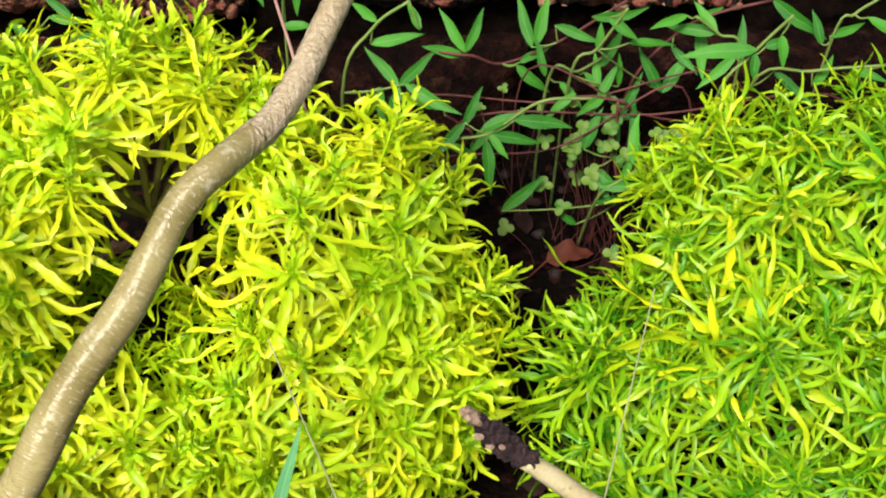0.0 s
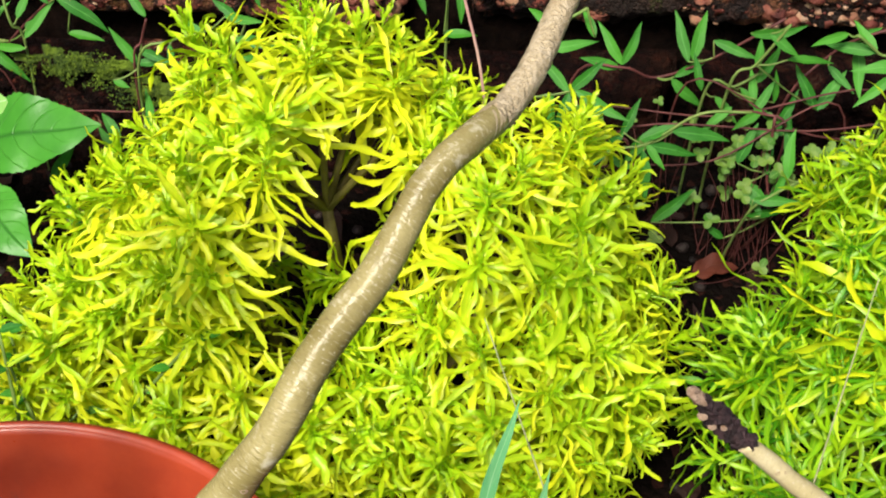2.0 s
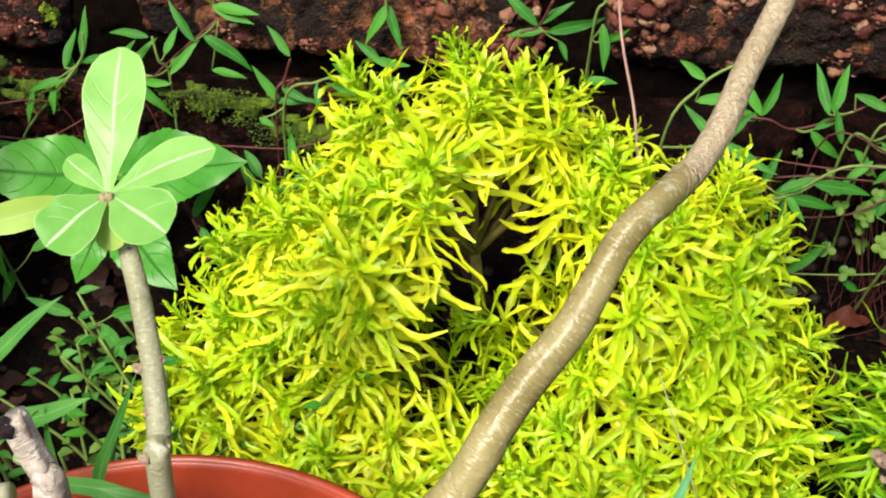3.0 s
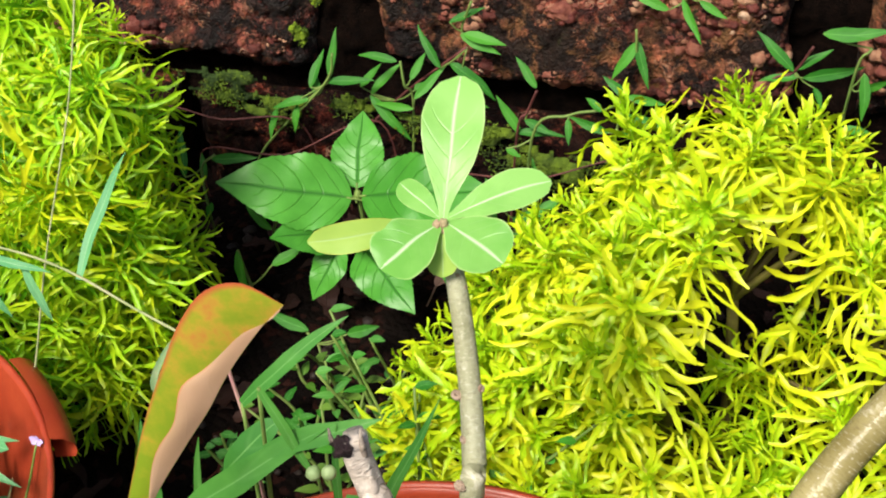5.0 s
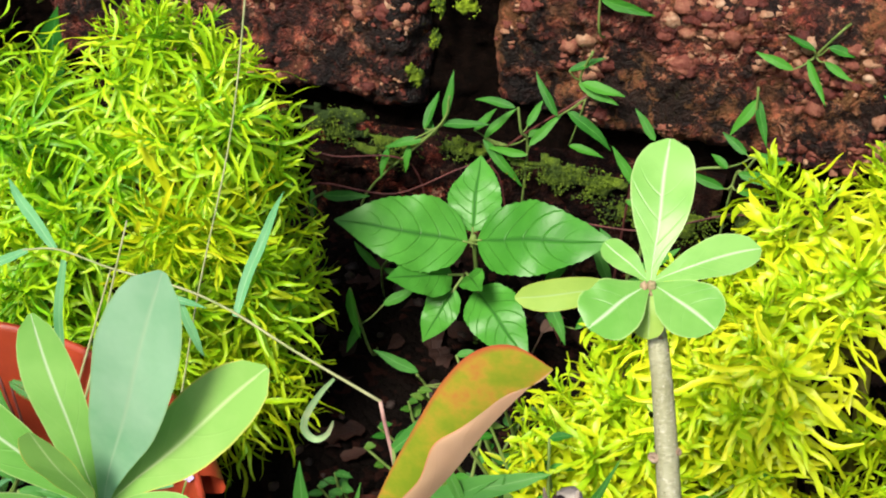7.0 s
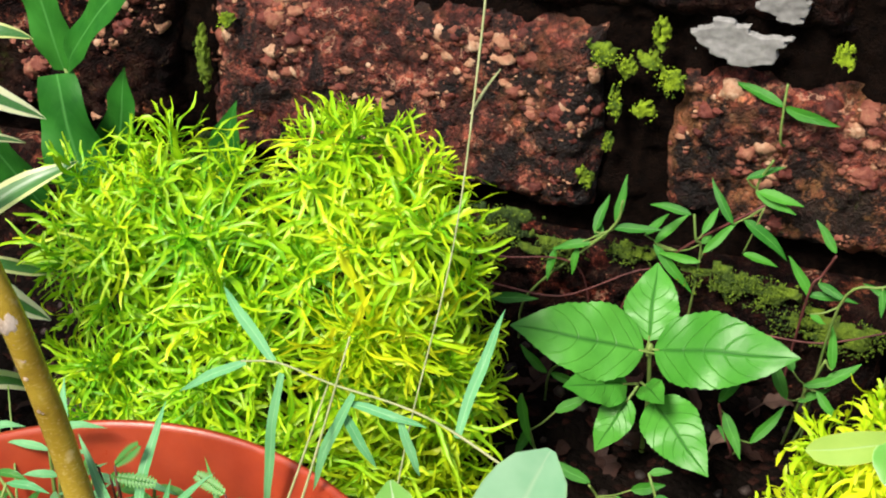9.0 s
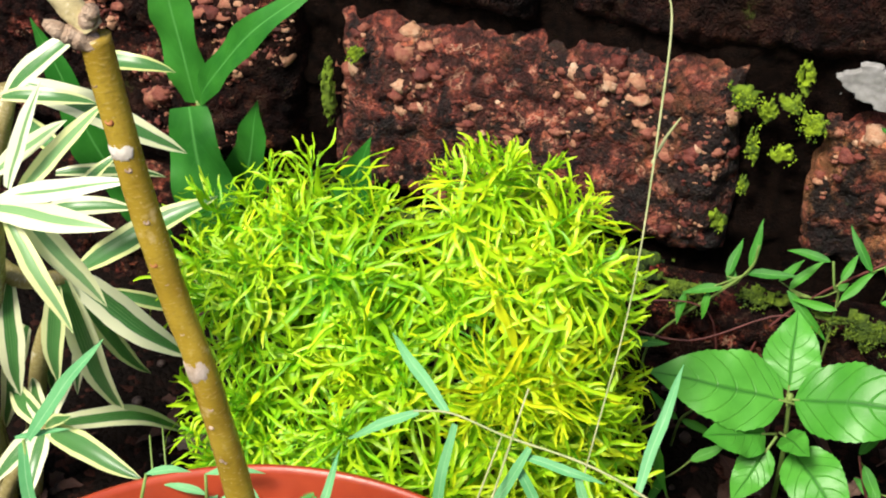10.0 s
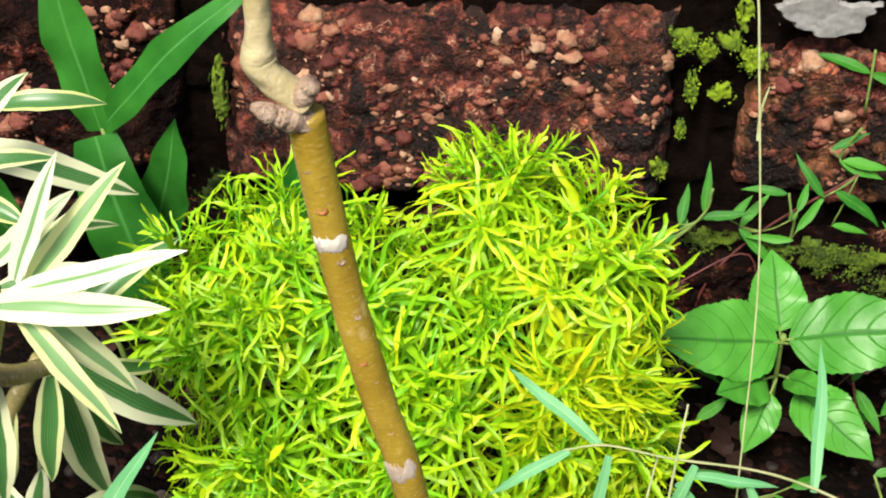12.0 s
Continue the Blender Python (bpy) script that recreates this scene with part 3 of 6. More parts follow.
# ---- laterite wall ----
def block_mesh(w, h, depth, seed, step, mat):
    """A rough quarried block: the front crumbly and pitted, the edges worn round."""
    nx, nz = max(4, round(w / step)), max(4, round(h / step))
    r = np.random.default_rng(seed)
    o = Vector(r.uniform(-50, 50, 3))
    tilt = r.normal(0, 0.012, 2)
    rows, uvs = [], []
    for k in range(nz + 1):
        row = []
        for i in range(nx + 1):
            x, z = (i / nx - 0.5) * w, (k / nz - 0.5) * h
            p = Vector((x, 0.0, z)) + o
            wob = 0.010 * noise.noise(p * 16)
            ex = min(w / 2 - abs(x), h / 2 - abs(z)) + wob
            y = 0.022 * max(0.0, 1 - max(ex, 0) / 0.020) ** 2
            if step < 0.008:
                d = noise.voronoi(p * 78)[0]
                y -= 0.008 * (0.45 - d[0]) + 0.005 * (d[1] - d[0])
                pit = noise.noise(p * 34)
                y += 0.012 * max(0.0, pit - 0.28)
            y -= 0.011 * noise.noise(p * 12) + 0.004 * noise.noise(p * 55)
            y += tilt[0] * x / w + tilt[1] * z / h
            sx = 0.006 * noise.noise(p * 20 + Vector((5, 0, 0))) if i in (0, nx) else 0
            sz = 0.006 * noise.noise(p * 20 + Vector((0, 5, 0))) if k in (0, nz) else 0
            row.append((x + sx, y, z + sz))
        rows.append(row)
    full = [[(p[0], depth, p[2]) for p in rows[0]]] + rows + [[(p[0], depth, p[2]) for p in rows[-1]]]
    out = []
    for row in full:
        a, b = row[0], row[-1]
        out.append([(a[0], depth, a[2])] + list(row) + [(b[0], depth, b[2])])
    g = Geo()
    g.grid(out, [[(0, 0)] * len(r) for r in out])
    return g.mesh("block", mat)


wall = tagged(new("wall_north"), "old wet laterite block wall, red and algae-blackened", "wall", kind="structure")
core = Geo()
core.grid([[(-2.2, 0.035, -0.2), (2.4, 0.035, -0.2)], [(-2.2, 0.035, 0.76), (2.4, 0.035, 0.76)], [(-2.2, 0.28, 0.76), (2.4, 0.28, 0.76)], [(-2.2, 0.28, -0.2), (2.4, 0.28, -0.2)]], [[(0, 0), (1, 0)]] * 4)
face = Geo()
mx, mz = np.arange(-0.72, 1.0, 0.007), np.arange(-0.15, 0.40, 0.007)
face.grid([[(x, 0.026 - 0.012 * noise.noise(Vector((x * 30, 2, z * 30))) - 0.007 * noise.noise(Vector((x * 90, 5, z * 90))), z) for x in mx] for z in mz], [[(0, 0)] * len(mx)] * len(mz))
# in the gap over the foot course its black stands in for overhang shade
put("joint_filling", face, ALGAE_SHADE, wall, "crumbly algae-black filling of the joints, overhang shade in its colour")
put("mortar", core, ALGAE_SHADE, wall, "dark mossy mortar core of the wall")
COURSES = [
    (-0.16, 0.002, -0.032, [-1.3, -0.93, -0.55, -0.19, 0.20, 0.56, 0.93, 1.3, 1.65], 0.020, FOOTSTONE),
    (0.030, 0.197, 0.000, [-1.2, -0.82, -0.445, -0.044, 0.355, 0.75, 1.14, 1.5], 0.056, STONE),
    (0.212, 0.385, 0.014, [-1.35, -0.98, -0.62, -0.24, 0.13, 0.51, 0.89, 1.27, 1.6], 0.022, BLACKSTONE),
    (0.400, 0.570, 0.010, [-1.2, -0.82, -0.45, -0.05, 0.35, 0.75, 1.14, 1.5], 0.020, STONE),
    (0.585, 0.760, 0.010, [-1.35, -0.98, -0.62, -0.24, 0.13, 0.51, 0.89, 1.27, 1.6], 0.020, STONE),
]
seed = 11
pebbly = Geo()
stones = np.random.default_rng(5)
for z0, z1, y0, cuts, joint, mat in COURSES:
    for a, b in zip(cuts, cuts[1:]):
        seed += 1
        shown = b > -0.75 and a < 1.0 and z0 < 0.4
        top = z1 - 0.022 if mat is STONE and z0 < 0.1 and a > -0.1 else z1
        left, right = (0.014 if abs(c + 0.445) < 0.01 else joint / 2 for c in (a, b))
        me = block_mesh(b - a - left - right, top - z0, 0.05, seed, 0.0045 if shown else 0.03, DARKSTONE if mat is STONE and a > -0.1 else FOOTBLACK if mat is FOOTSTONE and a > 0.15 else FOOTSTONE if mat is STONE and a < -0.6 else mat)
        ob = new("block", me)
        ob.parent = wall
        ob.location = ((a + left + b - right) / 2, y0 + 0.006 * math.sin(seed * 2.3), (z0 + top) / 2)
        if shown and mat is STONE:
            spots = [v.co for v in me.vertices if v.co.y < 0.012 and abs(v.co.z) < 0.075]
            for q in stones.choice(len(spots), 1100, replace=False):
                p = spots[int(q)]
                if noise.noise(p * 17 + Vector((seed, 0, 0))) < 0.06:
                    continue
                size = 0.0018 + 0.0085 * stones.uniform() ** 2.6
                pebbly.blob(np.array(p) + np.array(ob.location) + np.array([0, size * 0.70, 0]), size, stones.uniform(0.55, 0.95), stones.uniform(0, 90), 0.55, 7, 10)


put("nodules", pebbly, NODULE, wall, "rounded pinkish and oxblood pebbles in the stone")


def cushion(g, x, z, rx, rz, y, seed, relief=0.003, cells=44, ragged=0.75, fray=0.9):
    """A thin skin lying on the stone, ragged and thin at its edge."""
    nx, nz = cells, max(12, int(cells * rz / rx))
    at = {}
    keep = lambda i, k: (lambda u, w: u * u + w * w + ragged * noise.noise(Vector((u * 1.7, w * 1.7, seed))) + fray * noise.noise(Vector((u * 4.3, w * 4.3, seed + 3))) < 0.60)(2.6 * i / nx - 1.3, 2.6 * k / nz - 1.3)
    inner = lambda i, k: min(keep(i + di, k + dk) for di in (-1, 0, 1) for dk in (-1, 0, 1))
    for i in range(nx + 1):
        for k in range(nz + 1):
            if keep(i, k):
                px, pz = x + rx * (2.6 * i / nx - 1.3), z + rz * (2.6 * k / nz - 1.3)
                at[i, k] = len(g.v)
                g.v.append((px, y - relief * noise.noise(Vector((px * 60, seed, pz * 60))) - relief * 0.5 * noise.noise(Vector((px * 200, 4, pz * 200))) + (0.0 if inner(i, k) else 0.006), pz))
                g.uv.append((0.0, 0.0))
                g.age.append(0.0)
    for i, k in at:
        c = [(i, k), (i + 1, k), (i + 1, k + 1), (i, k + 1)]
        if all(q in at for q in c):
            g.f.append(tuple(at[q] for q in c))


def moss_patch(spots, label, mat):
    """Cushions of moss with tiny leaflets standing out of them."""
    g = Geo()
    for x, z, y, rx, rz, n in spots:
        cushion(g, x, z, rx, rz, y, x * 37 + z * 91, 0.003)
        for _ in range(n * 5):
            a, q = rng.uniform(0, 6.28), math.sqrt(rng.uniform(0, 1))
            px, pz = x + rx * q * math.cos(a), z + rz * q * math.sin(a)
            if q > 0.5 and rng.uniform(0.5, 1.15) < q:
                continue
            if noise.noise(Vector((px * 38, 3.0, pz * 38))) + 0.5 * noise.noise(Vector((px * 120, 3.0, pz * 120))) < 0.0:
                continue
            b = rng.uniform(0, 6.28)
            g.leaf((px, y + rng.uniform(-0.004, 0.002), pz), (math.cos(b), -0.5, math.sin(b)), (0, -0.8, 0.6), rng.uniform(0.0012, 0.0034), rng.uniform(0.0009, 0.0018), "lance", 0.5, 0, 0, 0.2, 3, 3)
    return whole("moss", g, mat, label, "moss", "stuff")


moss_patch([(-0.070, 0.188, -0.008, 0.017, 0.013, 60), (-0.050, 0.172, 0.000, 0.009, 0.012, 24), (-0.058, 0.140, 0.000, 0.006, 0.020, 30), (-0.076, 0.070, -0.010, 0.008, 0.012, 36), (-0.026, 0.205, 0.000, 0.008, 0.018, 40),
            (-0.034, 0.183, 0.000, 0.014, 0.009, 40), (-0.014, 0.168, 0.000, 0.013, 0.013, 40), (-0.034, 0.135, 0.004, 0.012, 0.010, 24), (-0.062, 0.100, 0.004, 0.005, 0.008, 12), (-0.40, 0.165, -0.006, 0.007, 0.009, 20), (0.115, 0.212, -0.004, 0.009, 0.012, 16)],
           "bright green moss in the upright wall joint", MOSS)
moss_patch([(-0.150, 0.022, -0.026, 0.050, 0.020, 260), (-0.095, 0.004, -0.030, 0.040, 0.018, 160), (-0.03, 0.012, -0.022, 0.03, 0.014, 60), (0.070, 0.010, -0.040, 0.055, 0.020, 320), (0.145, -0.014, -0.045, 0.055, 0.022, 320), (-0.32, 0.018, -0.02, 0.06, 0.014, 90), (0.215, -0.004, -0.04, 0.03, 0.012, 60), (-0.43, 0.12, 0.000, 0.008, 0.035, 40), (-0.44, 0.03, -0.006, 0.02, 0.02, 40)],
           "dull green moss along the ledge of the wall", DULLMOSS)


def crust(x, z, rx, rz, y, seed, label):
    g = Geo()
    cushion(g, x, z, rx, rz, y, seed, 0.0010, 170, 0.55, 0.42)
    return whole("lichen_crust", g, LICHEN, label, "lichen")


crust(0.036, 0.209, 0.048, 0.021, 0.000, 4.0, "greyish white lichen crust on the dark wall stone")
crust(0.066, 0.243, 0.026, 0.014, 0.004, 9.0, "small greyish white lichen crust on the wall")


# ---- golden bushes ----
def shoot_mesh(seed, mat, leaves, old, slim=1.0, curly=1.0, start=0.0):
    """One leafy shoot tip: narrow wavy leaves spiralling round a short axis along z."""
    r, g = np.random.default_rng(seed), Geo()
    for i in range(leaves):
        t = (i + 0.5) / leaves
        a = i * 2.399 + r.normal(0, 0.25)
        lean = radians(6 + 104 * t ** 0.8) + r.normal(0, 0.14)
        d = np.array([math.sin(lean) * math.cos(a), math.sin(lean) * math.sin(a), math.cos(lean)])
        up = np.array([-math.cos(lean) * math.cos(a), -math.cos(lean) * math.sin(a), math.sin(lean)])
        up = unit(up + r.normal(0, 0.25, 3))
        length = (0.012 + 0.034 * min(1, t * 1.5)) * r.uniform(0.72, 1.35)
        width = 0.0026 + 0.0015 * t + r.uniform(-0.0006, 0.0009)
        width *= slim
        length *= 1.0 + 0.9 * max(0.0, 1 - slim)
        if r.random() < 0.10:
            width *= 1.5
        g.leaf((0, 0, -0.042 * t + 0.004), d, up, length, width, "strap", r.normal(0.35, 0.40) * curly, r.normal(0, 0.30) * curly, r.uniform(0.010, 0.050) * curly, r.uniform(0.15, 0.70), 12, 3, start + old * t + r.normal(0, 0.06), 0, 0.25, r.uniform(0, 6.3), r.normal(0.35, 0.55) * curly)
    g.tube([(0, 0, 0), (0, 0, -0.03), (r.normal(0, 0.004), r.normal(0, 0.004), -0.065)], [0.0009, 0.0013, 0.0016], 5, 2)
    return g.mesh("shoot", mat)


def bush(base, lobes, mat, label, seed, old, spacing, holes=(), slim=1.0, curly=1.0, tones=(0.0,), upward=0.34):
    r = np.random.default_rng(seed)
    kinds = [[shoot_mesh(seed * 40 + k + 700 * i, mat, int(r.integers(34, 44)), old, slim, curly, tone) for k in range(7)] for i, tone in enumerate(tones)]
    top = thing("golden_bush", base, label, "bush", "golden bushes along the wall")
    tips = []
    for n, (cx, cy, cz, rx, ry, rz) in enumerate(lobes):
        area = 4 * math.pi * ((rx * ry) ** 1.6 / 3 + (rx * rz) ** 1.6 / 3 + (ry * rz) ** 1.6 / 3) ** (1 / 1.6)
        count = int(area / spacing ** 2)
        for i in range(count):
            z = 1 - 2 * (i + 0.5) / count
            a = i * 2.399963 + n
            d = np.array([math.sqrt(1 - z * z) * math.cos(a), math.sqrt(1 - z * z) * math.sin(a), z])
            d = unit(d + r.normal(0, 0.10, 3))
            if d[2] < -0.55 or (d[1] > 0.75 and d[2] < 0.3):
                continue
            k = 1 + r.normal(0.0, 0.075)
            p = np.array([cx + rx * d[0] * k, cy + ry * d[1] * k, cz + rz * d[2] * k])
            if p[2] < GROUND + 0.03:
                continue
            inside = any(m != n and ((p[0] - l[0]) / l[3]) ** 2 + ((p[1] - l[1]) / l[4]) ** 2 + ((p[2] - l[2]) / l[5]) ** 2 < 0.72 for m, l in enumerate(lobes))
            if inside or any(np.linalg.norm(p - np.array(h[:3])) < h[3] for h in holes):
                continue
            way = unit(unit(d / np.array([rx, ry, rz])) + np.array([0, -0.1, upward]) + r.normal(0, 0.18, 3))
            tips.append((p, way, n))
    for p, way, n in tips:
        ob = new("shoot", kinds[n % len(kinds)][int(r.integers(7))])
        ob.parent = top
        ob.matrix_local = toward(Vector(p) - Vector(base), way, r.uniform(0, 6.28), spacing / 0.0380 * r.uniform(0.82, 1.18))
    for n, (cx, cy, cz, rx, ry, rz) in enumerate(lobes):
        g = Geo()
        foot = np.array([base[0] + (cx - base[0]) * 0.25, base[1] + (cy - base[1]) * 0.25, GROUND - 0.01])
        fork = np.array([cx, cy, max(cz - rz * 0.5, GROUND + 0.03)])
        g.tube([foot, foot * 0.5 + fork * 0.5 + r.normal(0, 0.008, 3), fork], [0.006, 0.005, 0.004], 6, 3)
        for p, way, m in [q for q in tips if q[2] == n][::3]:
            g.tube([fork, fork * 0.4 + p * 0.6 - way * 0.02, p - way * 0.04], [0.003, 0.0022, 0.0014], 5, 2)
        put("branch", g, TWIG, top, "thin brown woody branch")
    return top


bush((0.30, -0.31, GROUND), [
    (0.308, -0.285, 0.125, 0.095, 0.078, 0.095), (0.265, -0.350, 0.105, 0.062, 0.062, 0.074), (0.208, -0.315, 0.055, 0.070, 0.070, 0.082), (0.408, -0.315, 0.070, 0.098, 0.085, 0.100),
    (0.170, -0.350, 0.000, 0.075, 0.075, 0.080), (0.275, -0.400, -0.010, 0.085, 0.075, 0.085), (0.415, -0.385, -0.005, 0.095, 0.080, 0.095), (0.470, -0.340, 0.020, 0.060, 0.070, 0.085)],
    GOLD, "dense golden-yellow bush with narrow wavy leaves on wet soil", 3, 0.85, 0.0375, [(0.335, -0.385, 0.125, 0.055), (0.320, -0.41, 0.085, 0.046), (0.338, -0.345, 0.150, 0.036)], 1.00, 1.2, (0.05, 0.15, 0.00, 0.05), 0.48)
right_bush = bush((0.72, -0.32, GROUND), [
    (0.685, -0.300, 0.070, 0.070, 0.070, 0.085), (0.790, -0.305, 0.075, 0.105, 0.085, 0.090), (0.608, -0.350, -0.015, 0.058, 0.065, 0.070), (0.690, -0.385, 0.015, 0.085, 0.070, 0.085),
    (0.800, -0.385, 0.010, 0.095, 0.080, 0.095), (0.640, -0.430, -0.040, 0.075, 0.060, 0.065), (0.860, -0.320, 0.03, 0.09, 0.09, 0.1)],
    GREENER, "lime-green bush with narrow curling leaves on wet soil", 5, -0.20, 0.0385, [(0.632, -0.418, 0.018, 0.034), (0.700, -0.445, 0.070, 0.030), (0.76, -0.43, 0.085, 0.026)], 0.82, 1.2, (0.55, 0.42, 0.30, 0.44, 0.50, 0.26))
# two drooping yellowed shoots over the hollow of the right-hand bush
for p, way, size in (((0.646, -0.405, 0.062), (-0.12, -0.75, -0.05), 1.25), ((0.668, -0.412, 0.050), (0.10, -0.75, -0.10), 1.15)):
    ob = new("shoot", shoot_mesh(int(p[0] * 1000), GOLD, 26, 0.5, 1.0, 0.8, 0.35))
    ob.parent = right_bush
    ob.matrix_local = toward(Vector(p) - Vector((0.72, -0.32, GROUND)), way, 0.5, size)
lime_bush = bush((-0.24, -0.27, GROUND), [
    (-0.150, -0.255, 0.118, 0.050, 0.066, 0.088), (-0.203, -0.225, 0.130, 0.050, 0.066, 0.096), (-0.235, -0.265, 0.080, 0.07, 0.07, 0.08), (-0.340, -0.245, 0.096, 0.090, 0.075, 0.084), (-0.140, -0.265, 0.030, 0.053, 0.066, 0.080), (-0.335, -0.285, -0.005, 0.075, 0.075, 0.090),
    (-0.225, -0.310, 0.030, 0.090, 0.070, 0.090), (-0.140, -0.300, -0.030, 0.055, 0.060, 0.060), (-0.24, -0.36, -0.03, 0.08, 0.06, 0.07)],
    LIME, "lime-yellow bush with narrow curling leaves against the wall", 8, -0.10, 0.0395, [(-0.205, -0.335, 0.080, 0.034), (-0.165, -0.345, 0.055, 0.026), (-0.255, -0.27, 0.175, 0.030), (-0.30, -0.33, 0.06, 0.024)], 0.80, 1.15, (0.56, 0.46, 0.50, 0.34, 0.54, 0.28, 0.44, 0.66, 0.36))

# yellowed shoots drooping in the hollow of the lime bush
for p, way, size in (((-0.150, -0.335, 0.110), (0.10, -0.80, -0.30), 1.05), ((-0.175, -0.345, 0.100), (-0.15, -0.80, -0.35), 1.00), ((-0.120, -0.325, 0.105), (0.30, -0.75, -0.25), 0.95)):
    ob = new("shoot", shoot_mesh(int(abs(p[0]) * 5000), GOLD, 40, 0.35, 0.85, 0.8, 0.50))
    ob.parent = lime_bush
    ob.matrix_local = toward(Vector(p) - lime_bush.location, way, p[0] * 40, size)

# ---- pots ----
def pot(x, y, r, rim, label, seed, chipped=False):
    """A round plastic pot. The whole one has a rolled rim band; the chipped one has lost all but a piece of its rim."""
    top = thing("flower_pot", (x, y, GROUND), label, "flower pot", "terracotta-coloured pots")
    h = rim - GROUND
    body = Geo()
    body.lathe([(0.0, 0.0), (r * 0.60, 0.0), (r * 0.615, 0.006), (r * 0.78, h * 0.45), (r * 0.955, h - 0.020), (r * 0.985, h - 0.006), (r * 1.0, h - 0.002), (r * 0.998, h), (r * 0.984, h), (r * 0.976, h - 0.004),
                (r * 0.945, h - 0.022), (r * 0.765, h * 0.45), (r * 0.59, 0.010), (0.0, 0.010)], 96)
    band, steps = Geo(), 96
    section = [(1.002, -0.012), (1.030, -0.014), (1.060, -0.016), (1.068, -0.012), (1.064, -0.006), (1.03, 0.000), (1.0, 0.002)] if chipped else [(0.962, -0.046), (0.985, -0.046), (0.995, -0.042), (1.006, -0.010), (1.012, -0.005), (1.008, 0.0015), (0.990, 0.0025), (0.982, 0.0)]
    span = np.linspace(radians(33), radians(55), 16) if chipped else np.linspace(0, 2 * math.pi, steps + 1)
    band.grid([[(r * q * math.cos(a + 0.02 * noise.noise(Vector((q * 30, 0, a)))), r * q * math.sin(a), h + dz) for q, dz in section] for a in span], [[(0, 0)] * len(section)] * len(span))
    fill = Geo()
    rr = r * 0.83
    rows = []
    for k in range(9):
        rows.append([(rr * k / 8 * math.cos(a), rr * k / 8 * math.sin(a), h * 0.62 + 0.008 * noise.noise(Vector((rr * k / 8 * math.cos(a) * 30, rr * k / 8 * math.sin(a) * 30, seed)))) for a in np.linspace(0, 2 * math.pi, 33)[:-1]])
    fill.grid(rows, [[(0, 0)] * 32] * 9, 0.0, True)
    for name, g, mat, lab in (("body", body, POT, ""), ("rim", band, POT, "last piece of the broken rim" if chipped else "thick rolled rim"), ("potting_soil", fill, SOIL, "dark damp potting soil")):
        ob = new(name, g.mesh(name, mat))
        ob.parent = top
        tagged(ob, lab)
    return top


pot(0.197, -0.683, 0.170, 0.121, "brick-red plastic flower pot holding bare frangipani cuttings", 1)
pot(-0.203, -0.6425, 0.194, 0.131, "orange-red plastic pot with a chipped rim, full of weeds", 2, True)


# ---- frangipani cuttings ----
def scar(parent, p, way, r, mat=None, name="leaf_scar"):
    g = Geo()
    w = unit(way)
    x = unit(np.cross(w, (0.2, 0.3, 0.9)))
    y = np.cross(w, x)
    p = np.array(p, float)
    rows = [[p + (x * math.cos(a) + y * math.sin(a) * 0.8) * r * k + w * r * q for a in np.linspace(0, 6.283, 11)[:-1]] for k, q in ((1.25, -0.5), (1.0, 0.1), (0.75, 0.32), (0.5, 0.22), (0.0, 0.12))]
    g.grid(rows, [[(0, 0)] * 10] * 5, 0.0, True)
    return put(name, g, mat or CORK, parent, "pale corky leaf scar")


def big_leaf(parent, base, tip, width, mat, kind="spoon", bend=0.3, up=(0.0, -0.55, 0.83), side=0.0, label="", seg=16, teeth=0, fold=0.12, ruffle=0.05, stalk=0.0, stalk_mat=None, name="leaf"):
    base, tip = np.array(base, float), np.array(tip, float)
    way = tip - base
    length = np.linalg.norm(way) * (1 + 0.10 * bend * bend)
    d, n = unit(way), unit(up)
    s = unit(np.cross(d, n))
    n = np.cross(s, d)
    start = unit(d * math.cos(bend / 2) + n * math.sin(bend / 2) - s * math.sin(side / 2))
    g = Geo()
    g.leaf(base, start, n, length, width, kind, bend, side, 0.006, fold, seg, 7, 0.0, teeth, ruffle, base[0] * 90)
    leaf = put(name, g, mat, parent, label)
    if stalk:
        s = Geo()
        s.tube([base - start * stalk, base - start * stalk * 0.4, base + start * 0.004], [0.0012, 0.0011, 0.0009], 6, 3)
        put("leaf_stalk", s, stalk_mat or GREEN_STEM, leaf)
    return leaf


def cutting(name, pts, radii, mat, label, lump=0.05, sides=20, scars=(), category="plant cutting"):
    top = thing(name, pts[0], label, category)
    g = Geo()
    g.tube(pts, radii, sides, 12, lump, pts[0][0] * 40)
    stem = put("stem", g, mat, top)
    for p, way, r in scars:
        scar(top, p, way, r)
    return top


def scar_ring(pts, radii, n, seed, size=0.30):
    """Corky scars set round a stem, on the outside of it."""
    r, out = np.random.default_rng(seed), []
    for _ in range(n):
        i = int(r.integers(1, len(pts) - 1))
        t = r.uniform()
        p = np.array(pts[i]) * (1 - t) + np.array(pts[i + 1] if i + 1 < len(pts) else pts[i]) * t
        d = unit(np.array(pts[min(i + 1, len(pts) - 1)]) - np.array(pts[i - 1]))
        q = np.array([0, -0.75, 0.6]) + r.normal(0, 0.75, 3)
        w = unit(q - d * (q @ d))
        rad = radii[i] * (1 - t) + radii[min(i + 1, len(radii) - 1)] * t
        out.append((p + w * rad * 0.93, w, rad * size * r.uniform(0.6, 1.3)))
    return out


